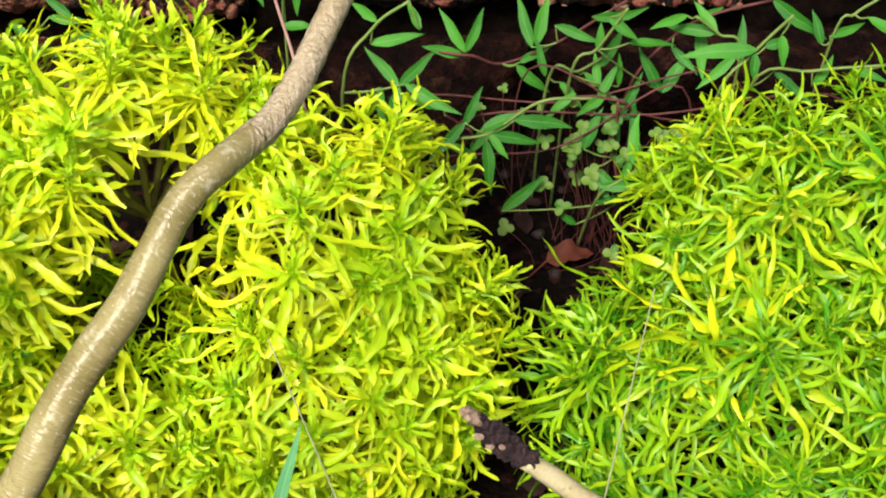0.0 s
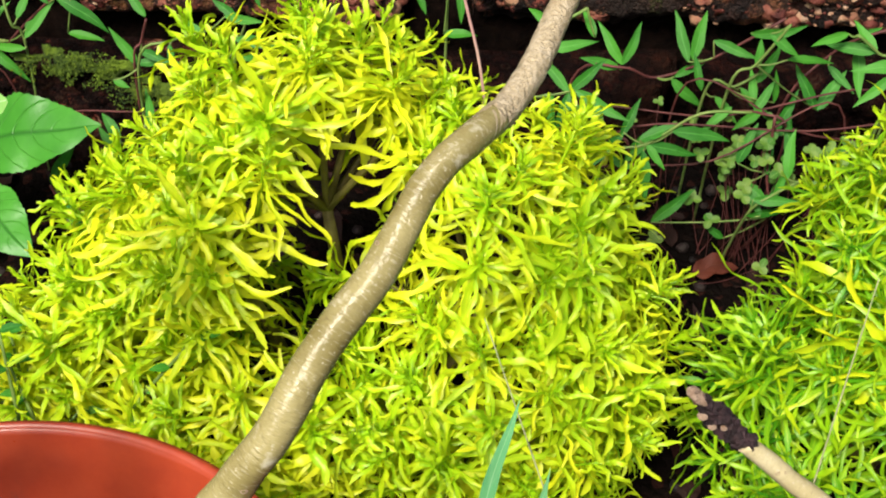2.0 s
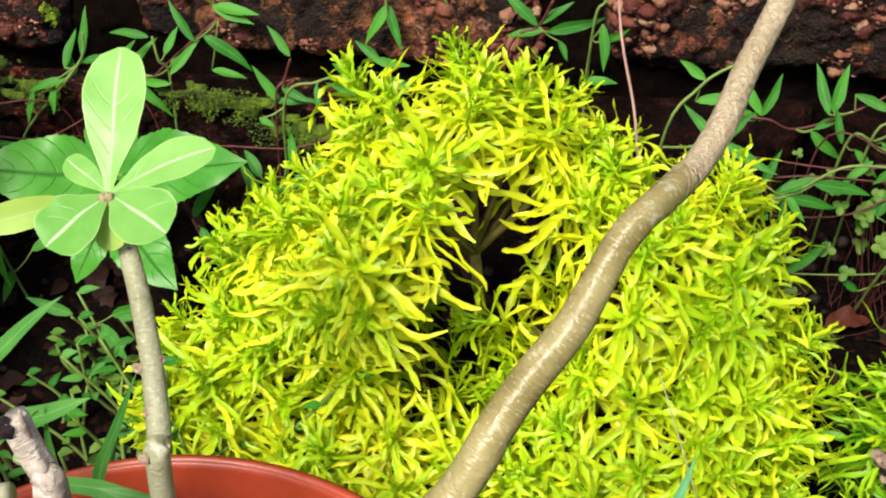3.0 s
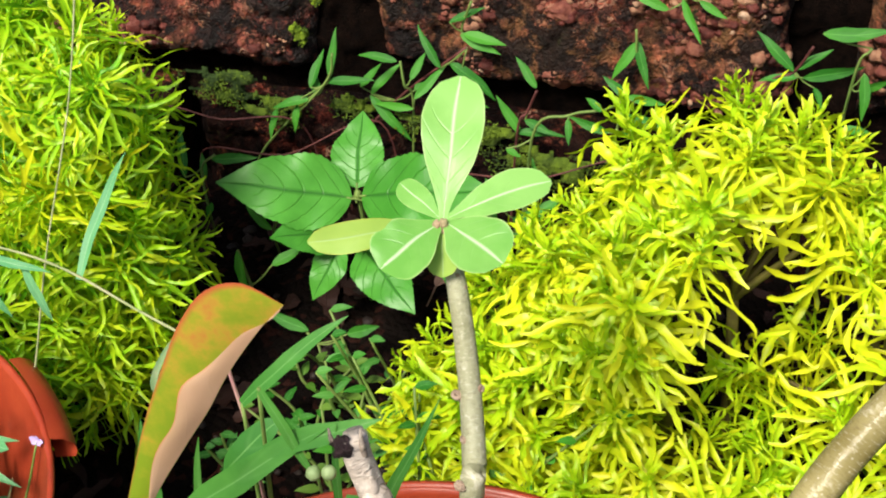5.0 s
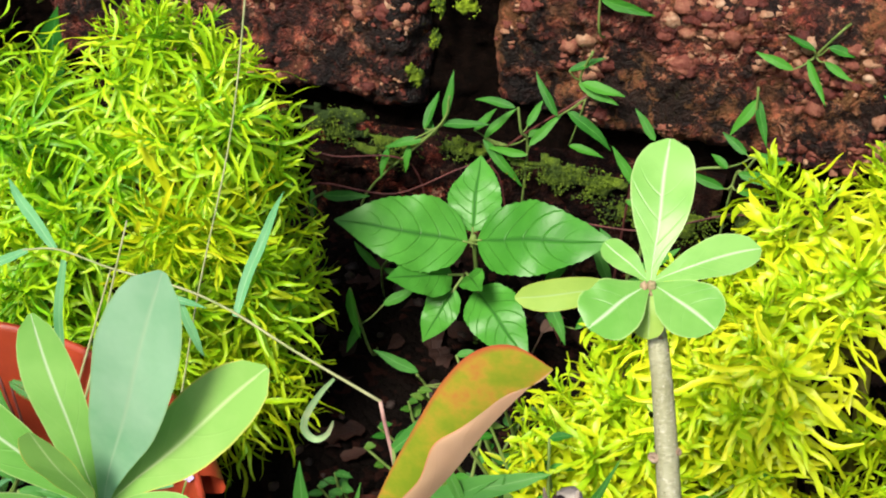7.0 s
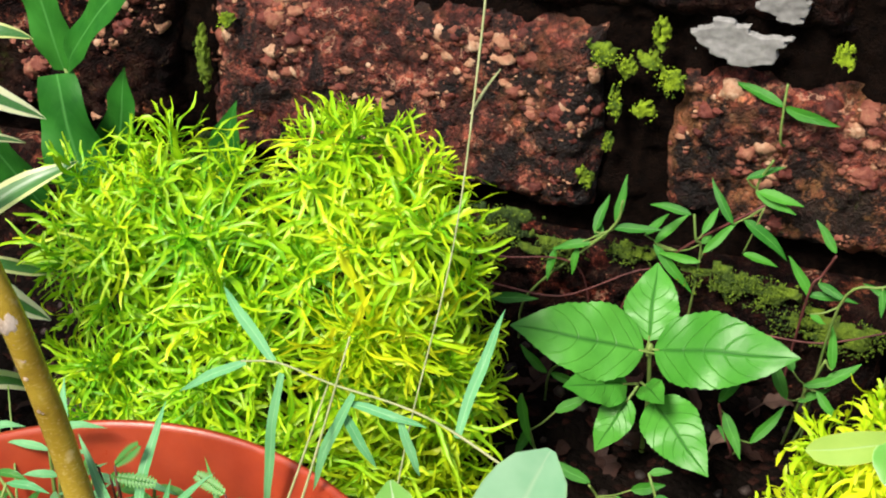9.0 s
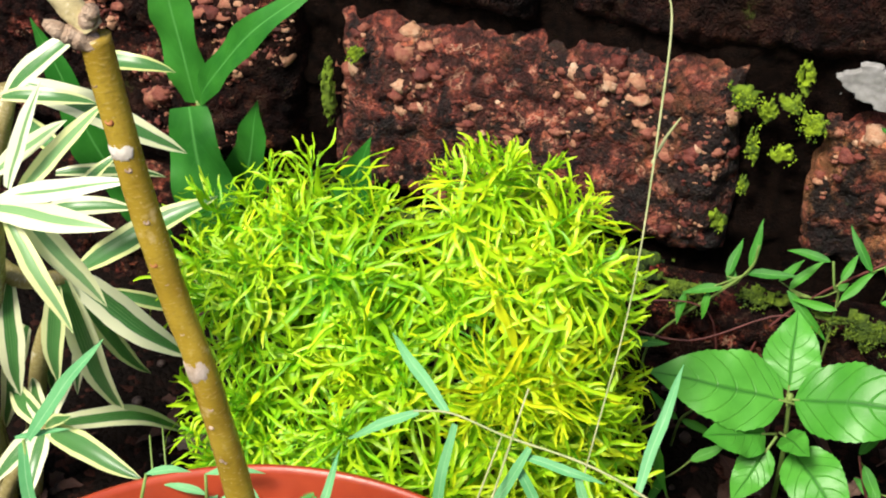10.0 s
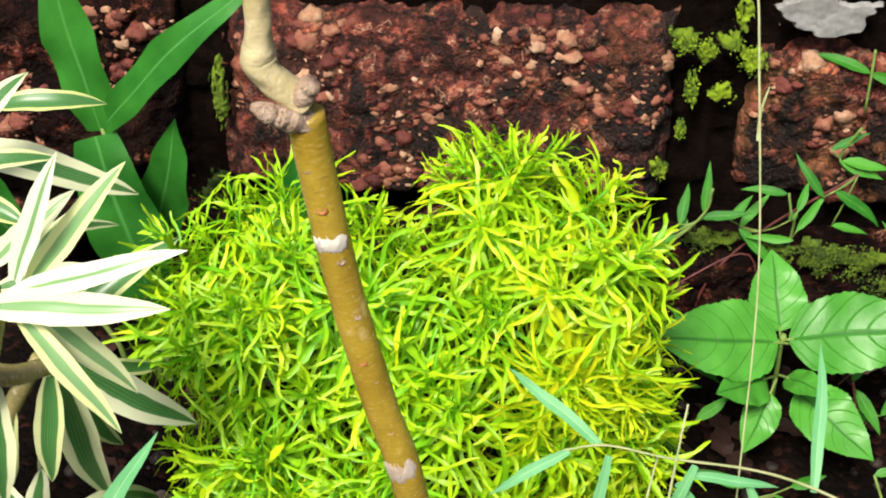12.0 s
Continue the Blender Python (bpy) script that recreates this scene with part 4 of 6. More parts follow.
LONG = [(0.262, -0.648, 0.030), (0.302, -0.634, 0.180), (0.3245, -0.6258, 0.2215), (0.3395, -0.6188, 0.2413), (0.3515, -0.6065, 0.2610), (0.3650, -0.5915, 0.2778), (0.3805, -0.5750, 0.2928), (0.3915, -0.5570, 0.3065), (0.3970, -0.5475, 0.3130), (0.4050, -0.5375, 0.3190),
        (0.4130, -0.5270, 0.3205), (0.4235, -0.506, 0.3175), (0.4290, -0.495, 0.3165), (0.439, -0.473, 0.321), (0.451, -0.438, 0.331), (0.470, -0.395, 0.352), (0.500, -0.330, 0.420), (0.52, -0.30, 0.50)]
LONGR = [0.0100, 0.0091, 0.0086, 0.0083, 0.0082, 0.0080, 0.0077, 0.0071, 0.0069, 0.0067, 0.0068, 0.0066, 0.0063, 0.0062, 0.0060, 0.0058, 0.0055, 0.005]
long = cutting("frangipani_branch", LONG[:12], LONGR[:12], BARK1, "long crooked olive-brown frangipani branch, bare of leaves", 0.06, 24, scar_ring(LONG[:10], LONGR[:10], 10, 4, 0.17))
g = Geo()
g.tube(LONG[10:], [k * (0.975 if i == 0 else 1.01) for i, k in enumerate(LONGR[10:])], 44, 30, 0.09, 3, True, 480)
put("wrinkled_stem", g, BARKW, long, "older wrinkled tan upper stem")

POLE = [(0.208, -0.632, 0.020), (0.213, -0.620, 0.225), (0.2125, -0.610, 0.248), (0.205, -0.584, 0.272), (0.196, -0.563, 0.302), (0.1885, -0.552, 0.325)]
POLER = [0.0062, 0.0054, 0.0052, 0.0049, 0.0044, 0.0034]
young = cutting("frangipani_seedling", POLE, POLER, BARK2, "young frangipani cutting with a rosette of spoon-shaped light green leaves", 0.06, 18,
                [((0.2085, -0.6225, 0.247), (-0.5, -0.75, 0.4), 0.0024), ((0.201, -0.592, 0.268), (-0.3, -0.8, 0.5), 0.0024), ((0.211, -0.588, 0.270), (0.8, -0.5, 0.3), 0.0020)] + scar_ring(POLE, POLER, 9, 9, 0.36))
HUB = (0.1885, -0.553, 0.329)
big_leaf(young, HUB, (0.1857, -0.5035, 0.3672), 0.0270, PLUM, bend=0.40, label="upright spoon-shaped leaf")
big_leaf(young, HUB, (0.2295, -0.535, 0.3410), 0.0195, PLUM, bend=0.6, up=(-0.25, -0.45, 0.86))
big_leaf(young, HUB, (0.2175, -0.573, 0.3268), 0.0275, PLUM, bend=0.5, up=(0.1, -0.45, 0.88))
big_leaf(young, HUB, (0.1680, -0.577, 0.3195), 0.0285, PLUM, bend=0.5, up=(-0.1, -0.5, 0.86))
big_leaf(young, (0.185, -0.553, 0.327), (0.1360, -0.573, 0.3255), 0.0135, YELLOWING, bend=0.35, up=(-0.1, -0.85, 0.5), label="yellowing leaf")
big_leaf(young, HUB, (0.1660, -0.537, 0.3335), 0.0115, PLUM, bend=0.3)
big_leaf(young, HUB, (0.1915, -0.568, 0.3120), 0.0135, YELLOWING, bend=0.6, up=(0.0, -0.85, 0.5), label="small yellowing leaf")
for dx, dz, rr in ((0.001, 0.001, 0.0020), (-0.002, 0.000, 0.0017), (0.001, -0.003, 0.0020)):
    g = Geo()
    g.blob((HUB[0] + dx, HUB[1] - 0.003, HUB[2] + dz), rr, 1.3, dx * 900, 0.5, 6, 9)
    put("bud_scale", g, BUD, young, "brownish bud scale at the crown")

NEAR = [(0.095, -0.705, 0.020), (0.066, -0.728, 0.200), (0.040, -0.744, 0.343)]
side = cutting("frangipani_seedling", NEAR, [0.0068, 0.0062, 0.0050], BARK2, "young frangipani cutting with blue-green and lime spoon-shaped leaves", 0.06, 16, scar_ring(NEAR, [0.0068, 0.0062, 0.005], 6, 2, 0.35))
HUB2 = (0.0385, -0.746, 0.354)
big_leaf(side, HUB2, (0.0690, -0.737, 0.4520), 0.0275, BLUE, bend=0.25, up=(0.0, -0.9, 0.4), label="blue-green leaf with a pale midrib")
big_leaf(side, HUB2, (0.0935, -0.728, 0.4130), 0.0225, LIMELEAF, bend=0.30, up=(0.15, -0.75, 0.65), label="lime leaf with a yellow edge")
big_leaf(side, HUB2, (0.0770, -0.752, 0.3680), 0.0150, PLUM, bend=0.3, up=(0.0, -0.75, 0.65))
big_leaf(side, HUB2, (0.0330, -0.765, 0.4060), 0.0165, LIMELEAF, bend=0.25, up=(0.0, -0.95, 0.3), label="lime leaf with a yellow edge")
big_leaf(side, HUB2, (0.0210, -0.735, 0.4240), 0.0175, PLUM, bend=0.3, up=(0.2, -0.9, 0.4))
big_leaf(side, HUB2, (-0.0270, -0.742, 0.4000), 0.0200, PLUM, bend=0.4, up=(0.3, -0.8, 0.5))
big_leaf(side, HUB2, (0.0000, -0.790, 0.3740), 0.0200, PLUM, bend=0.4, up=(0.0, -0.6, 0.8))
for dx, dz, rr in ((0.002, 0.006, 0.0036), (-0.004, 0.002, 0.0028), (0.006, 0.001, 0.0028), (0.0, -0.003, 0.0040)):
    g = Geo()
    g.blob((HUB2[0] + dx * 0.7, HUB2[1] - 0.004, HUB2[2] + dz * 0.7), rr * 0.50, 1.3, dx * 900, 0.5, 6, 9)
    put("bud_scale", g, BUD, side, "brownish bud scale at the crown")

# a single turning leaf on its own cutting, half folded over
LOW = [(0.120, -0.690, 0.020), (0.108, -0.702, 0.180), (0.1030, -0.706, 0.275)]
lone = cutting("frangipani_seedling", LOW, [0.0055, 0.0045, 0.0022], BARK2, "frangipani cutting with one leaf turning orange and red", 0.05, 14)


def along(ctrl, t):
    """A point on a smooth line through a few points."""
    P = [np.array(p, float) for p in ctrl]
    k = min(int(t * (len(P) - 1)), len(P) - 2)
    f = t * (len(P) - 1) - k
    a, b, c, d = P[max(k - 1, 0)], P[k], P[k + 1], P[min(k + 2, len(P) - 1)]
    return 0.5 * (2 * b + (c - a) * f + (2 * a - 5 * b + 4 * c - d) * f * f + (3 * b - a - 3 * c + d) * f ** 3)


LEFT = [(0.0985, 0.272), (0.109, 0.309), (0.121, 0.347), (0.131, 0.373), (0.140, 0.394), (0.150, 0.408), (0.162, 0.412), (0.1745, 0.404)]
RIGHT = [(0.1030, 0.271), (0.1185, 0.309), (0.134, 0.338), (0.145, 0.357), (0.152, 0.371), (0.159, 0.383), (0.167, 0.395), (0.1745, 0.404)]
FLAP = [(0.1030, 0.271), (0.1175, 0.311), (0.1275, 0.340), (0.1345, 0.357), (0.1420, 0.370), (0.1510, 0.383), (0.167, 0.395), (0.1745, 0.404)]
depth = lambda t: -0.706 + 0.010 * t
lift = lambda line, t, y: (lambda p: np.array([p[0], y, p[1]]))(along(line, t))
blade_rows, flap_rows, blade_uv, flap_uv = [], [], [], []
for i in range(37):
    t = i / 36
    l, r_, q = lift(LEFT, t, depth(t)), lift(RIGHT, t, depth(t)), lift(FLAP, t, depth(t))
    wob = 0.0012 * math.sin(t * 21) * min(1, 4 * (1 - t))
    q = q + np.array([wob, 0, -wob])
    e = np.linspace(0, 1, 9)
    blade_rows.append([r_ * (1 - k) + l * k + np.array([0, -0.0012, 0.0010]) * math.sin(k * 3.0) * min(1, 3 * (1 - t)) for k in e])
    blade_uv.append([(t, k) for k in e])
    over = min(1.0, 2.5 * t, 3 * max(0.0, 0.86 - t))
    flap_rows.append([r_ * (1 - k) + q * k + np.array([0, -0.8, 0.6]) * (0.0035 * math.sin(k * 2.0) * over + 0.0004) for k in e])
    flap_uv.append([(t, 0.5 + 0.5 * k) for k in e])
g = Geo()
g.grid(blade_rows, blade_uv)
put("leaf", g, REDL, lone, "olive-green leaf turning orange, edged in scarlet")
g = Geo()
g.grid(flap_rows, flap_uv)
put("folded_edge", g, PINK, lone, "pinkish underside of the folded leaf edge")

TALL = [(-0.1867, -0.585, 0.020), (-0.2242, -0.560, 0.190), (-0.2387, -0.561, 0.283), (-0.2487, -0.561, 0.321), (-0.2607, -0.561, 0.376), (-0.2687, -0.561, 0.424), (-0.2737, -0.561, 0.458)]
TALLR = [0.0086, 0.0075, 0.0070, 0.0069, 0.0068, 0.0067, 0.0070]
tall = cutting("frangipani_branch", TALL, TALLR, BARK3, "amber-brown frangipani branch with white ring scars and cut stubs", 0.04, 22, scar_ring(TALL, TALLR, 26, 5, 0.11))
for pts, rr, nm, mat, lab in (
        ([(-0.2757, -0.5615, 0.461), (-0.2782, -0.562, 0.466), (-0.2842, -0.563, 0.473), (-0.2875, -0.563, 0.478), (-0.2877, -0.563, 0.483), (-0.2872, -0.563, 0.490), (-0.2867, -0.563, 0.510), (-0.2837, -0.563, 0.560)], [0.0066, 0.0056, 0.0053, 0.0060, 0.0057, 0.0044, 0.0042, 0.0042], "fork", BARKF, "paler upper fork with a swollen node"),
        ([(-0.2767, -0.562, 0.463), (-0.2735, -0.564, 0.467), (-0.2719, -0.5645, 0.4695), (-0.2705, -0.565, 0.4715), (-0.2695, -0.565, 0.4730)], [0.0050, 0.0042, 0.0036, 0.0040, 0.0030], "cut_stub", CORK, "short pale cut stub"),
        ([(-0.2727, -0.563, 0.455), (-0.2757, -0.566, 0.4575), (-0.2772, -0.567, 0.4585), (-0.2792, -0.568, 0.4600), (-0.2807, -0.569, 0.4610), (-0.2827, -0.570, 0.4625), (-0.2842, -0.571, 0.4637), (-0.2867, -0.572, 0.4655), (-0.2892, -0.573, 0.467)],
         [0.0046, 0.0042, 0.0047, 0.0038, 0.0043, 0.0034, 0.0037, 0.0028, 0.0014], "cut_stub", CORK, "knobbly ringed stub")):
    g = Geo()
    g.tube(pts, rr, 20, 8, 0.22 if nm == "cut_stub" else 0.16, rr[0] * 900, True, 260 if nm == "cut_stub" else 150)
    put(nm, g, mat, tall, lab)
WHITE = simple("white_scar", (0.45, 0.40, 0.33), (0.62, 0.58, 0.52), 140, 0.8)
GREYSCAR = simple("grey_scar", (0.32, 0.24, 0.17), (0.50, 0.42, 0.36), 140, 0.8)
for a, b, rr, mat, lab in (((-0.2652, -0.561, 0.403), (-0.2665, -0.561, 0.409), 0.0068, WHITE, "chalky white ring scar"), ((-0.2397, -0.561, 0.286), (-0.2417, -0.561, 0.296), 0.0071, GREYSCAR, "pale grey ring scar")):
    g, a, b = Geo(), np.array(a), np.array(b)
    d = unit(b - a)
    x = unit(np.cross(d, (0, 1, 0)))
    y = np.cross(d, x)
    if y[1] > 0:
        y = -y
    rows = []
    for j in range(41):
        th = radians(25) + radians(130) * j / 40
        lo, hi = 0.30 * noise.noise(Vector((th * 4, 1, a[2] * 9))) + 0.2 * noise.noise(Vector((th * 13, 1, 2))), 1 + 0.25 * noise.noise(Vector((th * 4, 7, a[2] * 9))) + 0.35 * noise.noise(Vector((th * 13, 8, 2)))
        fade = min(1.0, j / 4, (40 - j) / 4)
        mid = (lo + hi) / 2
        rows.append([a + (b - a) * (mid + (q - mid) * fade) + (x * math.cos(th) + y * math.sin(th)) * rr * k for q, k in ((lo, 0.97), (lo + 0.08, 1.025), (mid, 1.035), (hi - 0.08, 1.025), (hi, 0.97))])
    g.grid(rows, [[(0, 0)] * 5] * 41)
    put("ring_scar", g, mat, tall, lab)

RUSTY = simple("rusty_scar", (0.22, 0.07, 0.02), (0.40, 0.17, 0.05), 200, 0.6)
for z, side, r, mat in ((0.4190, -0.05, 0.0024, RUSTY), (0.4360, -0.35, 0.0020, CORK), (0.3960, 0.30, 0.0018, CORK), (0.3700, 0.45, 0.0016, CORK), (0.3480, -0.10, 0.0024, RUSTY), (0.3380, 0.35, 0.0012, CORK),
                        (0.3220, -0.40, 0.0013, CORK), (0.3110, 0.20, 0.0014, CORK), (0.2780, 0.10, 0.0015, CORK), (0.2680, 0.35, 0.0016, CORK), (0.2560, -0.10, 0.0013, CORK)):
    zs = [p[2] for p in TALL]
    x = float(np.interp(z, zs, [p[0] for p in TALL]))
    out = unit((side, -0.9, 0.35))
    scar(tall, np.array([x, -0.561, z]) + out * 0.0066, out, r, mat)

STUB = [(0.660, -0.600, GROUND - 0.01), (0.640, -0.597, 0.050), (0.588, -0.588, 0.150), (0.553, -0.584, 0.188), (0.533, -0.582, 0.207)]
stub = cutting("dead_cutting", STUB, [0.0064, 0.0060, 0.0052, 0.0046, 0.0042], BARKF, "snapped pale cutting with a blackened rotten tip", 0.12, 16, scar_ring(STUB, [0.0064, 0.0060, 0.0052, 0.0046, 0.0042], 12, 8, 0.32))
g = Geo()
g.tube([(0.535, -0.582, 0.205), (0.526, -0.581, 0.214), (0.518, -0.580, 0.223), (0.5115, -0.580, 0.232)], [0.0041, 0.0046, 0.0043, 0.0028], 26, 16, 0.95, 5, True, 260)
put("rotten_tip", g, ROT, stub, "blackened rotten tip")
g = Geo()
g.tube([(0.5125, -0.5805, 0.2305), (0.5085, -0.5810, 0.2360), (0.5065, -0.5815, 0.2385)], [0.0030, 0.0026, 0.0012], 14, 6, 0.8, 7, True, 330)
put("broken_end", g, CORK, stub, "torn brown broken end")
for p, r in (((0.5130, -0.5845, 0.2250), 0.0019), ((0.5175, -0.5850, 0.2195), 0.0017), ((0.5225, -0.5850, 0.2190), 0.0013)):
    scar(stub, p, (-0.35, -0.8, 0.35), r)

SNAG = [(0.198, -0.662, 0.020), (0.1855, -0.655, 0.240), (0.1800, -0.651, 0.272), (0.1745, -0.648, 0.297)]
snag = cutting("dead_cutting", SNAG, [0.0074, 0.0066, 0.0058, 0.0050], WEATHERED, "grey dead cutting, split and hollow at the top", 0.55, 24)
g = Geo()
g.blob((0.1725, -0.6535, 0.2955), 0.0042, 1.2, 3, 0.8, 8, 12)
put("hollow", g, ROT, snag, "dark hollow core")
for p, q, r in (((0.1795, -0.6505, 0.288), (0.1790, -0.6510, 0.304), 0.0016), ((0.1675, -0.650, 0.292), (0.1660, -0.6505, 0.301), 0.0012)):
    g = Geo()
    g.tube([p, ((p[0] + q[0]) / 2, p[1] - 0.001, (p[2] + q[2]) / 2), q], [r, r * 0.8, r * 0.3], 7, 4, 0.4, 2)
    put("splinter", g, DEAD, snag)

CANE = [(0.075, -0.640, 0.045), (0.090, -0.655, 0.215), (0.120, -0.653, 0.243), (0.165, -0.652, 0.255)]
cane = cutting("bent_cane", CANE, [0.0045, 0.0045, 0.0048, 0.0046], BARK2, "short bent yellowish jointed cane rising from the pot", 0.08, 12)


# ---- striped dracaena ----
drac = thing("striped_dracaena", (-0.56, -0.36, GROUND), "dracaena with white-edged striped leaves beside the bush", "dracaena")
for pts, rr in (([(-0.56, -0.36, GROUND - 0.01), (-0.540, -0.375, 0.05), (-0.485, -0.405, 0.18), (-0.458, -0.424, 0.252)], [0.011, 0.010, 0.008, 0.006]),
                ([(-0.57, -0.34, GROUND - 0.01), (-0.585, -0.32, 0.06), (-0.530, -0.300, 0.255)], [0.010, 0.009, 0.007]),
                ([(-0.57, -0.35, GROUND - 0.01), (-0.56, -0.36, 0.14), (-0.520, -0.388, 0.190), (-0.483, -0.386, 0.165), (-0.456, -0.366, 0.158)], [0.009, 0.008, 0.007, 0.007, 0.005]),
                ([(-0.55, -0.34, GROUND - 0.01), (-0.52, -0.33, 0.05), (-0.485, -0.320, 0.120)], [0.008, 0.007, 0.005]),
                ([(-0.55, -0.39, GROUND - 0.01), (-0.520, -0.395, -0.03), (-0.478, -0.392, 0.040)], [0.007, 0.006, 0.005])):
    g = Geo()
    g.tube(pts, rr, 12, 6, 0.12, pts[0][0] * 70)
    put("cane", g, BARK1, drac, "brown ringed cane")
FRONT = (0.15, -0.72, 0.68)
for b, t, w, bend, up in (
        ((-0.462, -0.430, 0.253), (-0.366, -0.435, 0.260), 0.0195, 0.30, FRONT), ((-0.450, -0.425, 0.257), (-0.358, -0.420, 0.286), 0.0135, 0.45, FRONT), ((-0.443, -0.420, 0.256), (-0.393, -0.385, 0.314), 0.0155, 0.20, (-0.3, -0.8, 0.5)),
        ((-0.445, -0.430, 0.247), (-0.396, -0.450, 0.189), 0.0135, 0.50, (0.4, -0.7, 0.6)), ((-0.446, -0.420, 0.250), (-0.397, -0.412, 0.182), 0.0170, 0.45, (0.45, -0.6, 0.65)), ((-0.448, -0.420, 0.262), (-0.418, -0.410, 0.335), 0.0140, 0.20, (-0.2, -0.9, 0.4)),
        ((-0.462, -0.412, 0.265), (-0.420, -0.390, 0.298), 0.0130, 0.50, FRONT)):
    big_leaf(drac, b, t, w, PALESTRIPE, "sword", bend, up, 0.0, "", 18, 0, 0.26, 0.03)
for b, t, w, bend in (
        ((-0.540, -0.275, 0.244), (-0.440, -0.235, 0.186), 0.0235, 0.8), ((-0.524, -0.310, 0.255), (-0.480, -0.270, 0.292), 0.0180, 0.8), ((-0.523, -0.215, 0.236), (-0.462, -0.200, 0.230), 0.0150, 1.1),
        ((-0.520, -0.320, 0.260), (-0.462, -0.300, 0.255), 0.0130, 0.9), ((-0.510, -0.290, 0.185), (-0.450, -0.250, 0.171), 0.0105, 1.0), ((-0.495, -0.310, 0.170), (-0.460, -0.280, 0.208), 0.0110, 0.3),
        ((-0.495, -0.300, 0.112), (-0.410, -0.240, 0.158), 0.0225, 0.35), ((-0.500, -0.320, 0.175), (-0.442, -0.300, 0.176), 0.0150, 0.7), ((-0.480, -0.320, 0.225), (-0.525, -0.300, 0.232), 0.0150, 0.6)):
    big_leaf(drac, b, t, w, STRIPE, "sword", bend, (0.1, -0.62, 0.78), 0.0, "", 18, 0, 0.26, 0.03)
for b, t, w, bend in (
        ((-0.455, -0.365, 0.162), (-0.388, -0.338, 0.088), 0.0260, 0.50), ((-0.456, -0.372, 0.160), (-0.452, -0.335, 0.015), 0.0250, 0.35), ((-0.465, -0.345, 0.130), (-0.452, -0.294, 0.022), 0.0180, 0.40),
        ((-0.456, -0.380, 0.160), (-0.466, -0.385, 0.080), 0.0180, 0.40), ((-0.486, -0.390, 0.162), (-0.495, -0.390, 0.063), 0.0225, 0.40), ((-0.506, -0.330, 0.090), (-0.523, -0.320, 0.001), 0.0140, 0.30),
        ((-0.478, -0.330, 0.085), (-0.501, -0.320, 0.007), 0.0115, 0.30), ((-0.465, -0.315, 0.110), (-0.424, -0.270, 0.076), 0.0120, 0.90), ((-0.503, -0.360, 0.100), (-0.548, -0.350, -0.016), 0.0175, 0.40)):
    big_leaf(drac, b, t, w, STRIPE, "sword", bend, (0.15, -0.85, 0.5), 0.0, "", 18, 0, 0.26, 0.03)
for t, w, bend in (
        ((-0.442, -0.290, -0.042), 0.0175, 1.1), ((-0.391, -0.410, 0.033), 0.0190, 0.5), ((-0.469, -0.435, 0.010), 0.0180, 0.6), ((-0.505, -0.425, 0.005), 0.0170, 0.6), ((-0.537, -0.350, 0.029), 0.0175, 0.4),
        ((-0.493, -0.335, 0.035), 0.0165, 0.4), ((-0.520, -0.345, 0.035), 0.0150, 0.4), ((-0.446, -0.402, 0.067), 0.0105, 0.3)):
    big_leaf(drac, (-0.478, -0.392, 0.040), t, w, STRIPE, "sword", bend, (0.05, -0.6, 0.8), 0.0, "", 18, 0, 0.26, 0.03)

# ---- broad-leaved seedling ----
broad = thing("broadleaf_seedling", (0.015, -0.160, GROUND), "seedling with pairs of toothed dark green leaves on soil", "seedling")
g = Geo()
g.tube([(0.013, -0.140, GROUND - 0.01), (0.014, -0.142, -0.04), (0.012, -0.146, 0.012)], [0.0022, 0.0020, 0.0016], 8, 6)
put("stem", g, GREEN_STEM, broad)
g = Geo()
g.blob((0.012, -0.148, 0.017), 0.0032, 1.5, 2, 0.3, 7, 9)
put("bud", g, GREEN_STEM, broad, "pale green leaf bud")
UPB = (0.0, -0.62, 0.78)
for b, t, w, bd in (((0.008, -0.152, 0.016), (-0.091, -0.180, 0.038), 0.060, 0.30), ((0.016, -0.150, 0.018), (0.124, -0.162, 0.046), 0.060, 0.30), ((0.010, -0.143, 0.020), (0.004, -0.094, 0.058), 0.043, 0.5),
                    ((0.000, -0.168, -0.006), (-0.042, -0.205, 0.010), 0.036, 0.3), ((0.004, -0.175, -0.014), (-0.014, -0.202, -0.050), 0.028, 0.5), ((0.022, -0.176, -0.010), (0.074, -0.222, -0.032), 0.044, 0.5),
                    ((0.014, -0.172, 0.000), (0.036, -0.215, 0.022), 0.022, 0.3)):
    big_leaf(broad, b, t, w, BROAD, "ovate", bd, UPB, 0.0, "", 34, 1, 0.10, 0.10, 0.012)

# ---- strap leaves behind the bush ----
ferny = thing("strap_leaf_plant", (-0.470, -0.110, GROUND), "plant with glossy dark green strap leaves by the wall", "plant")
for b, t, w, bd in (((-0.490, -0.122, 0.160), (-0.512, -0.115, 0.310), 0.036, 0.3), ((-0.488, -0.120, 0.162), (-0.365, -0.130, 0.290), 0.026, 0.8), ((-0.492, -0.130, 0.160), (-0.452, -0.155, -0.005), 0.054, 0.3),
                    ((-0.468, -0.100, 0.030), (-0.436, -0.115, 0.168), 0.040, 0.3), ((-0.40, -0.06, -0.03), (-0.340, -0.110, 0.150), 0.045, 0.5), ((-0.55, -0.10, 0.0), (-0.62, -0.14, 0.22), 0.04, 0.5)):
    big_leaf(ferny, b, t, w, DARKL, "blade", bd, (0.0, -0.8, 0.55), 0.0, "", 24, 0, 0.10, 0.22)
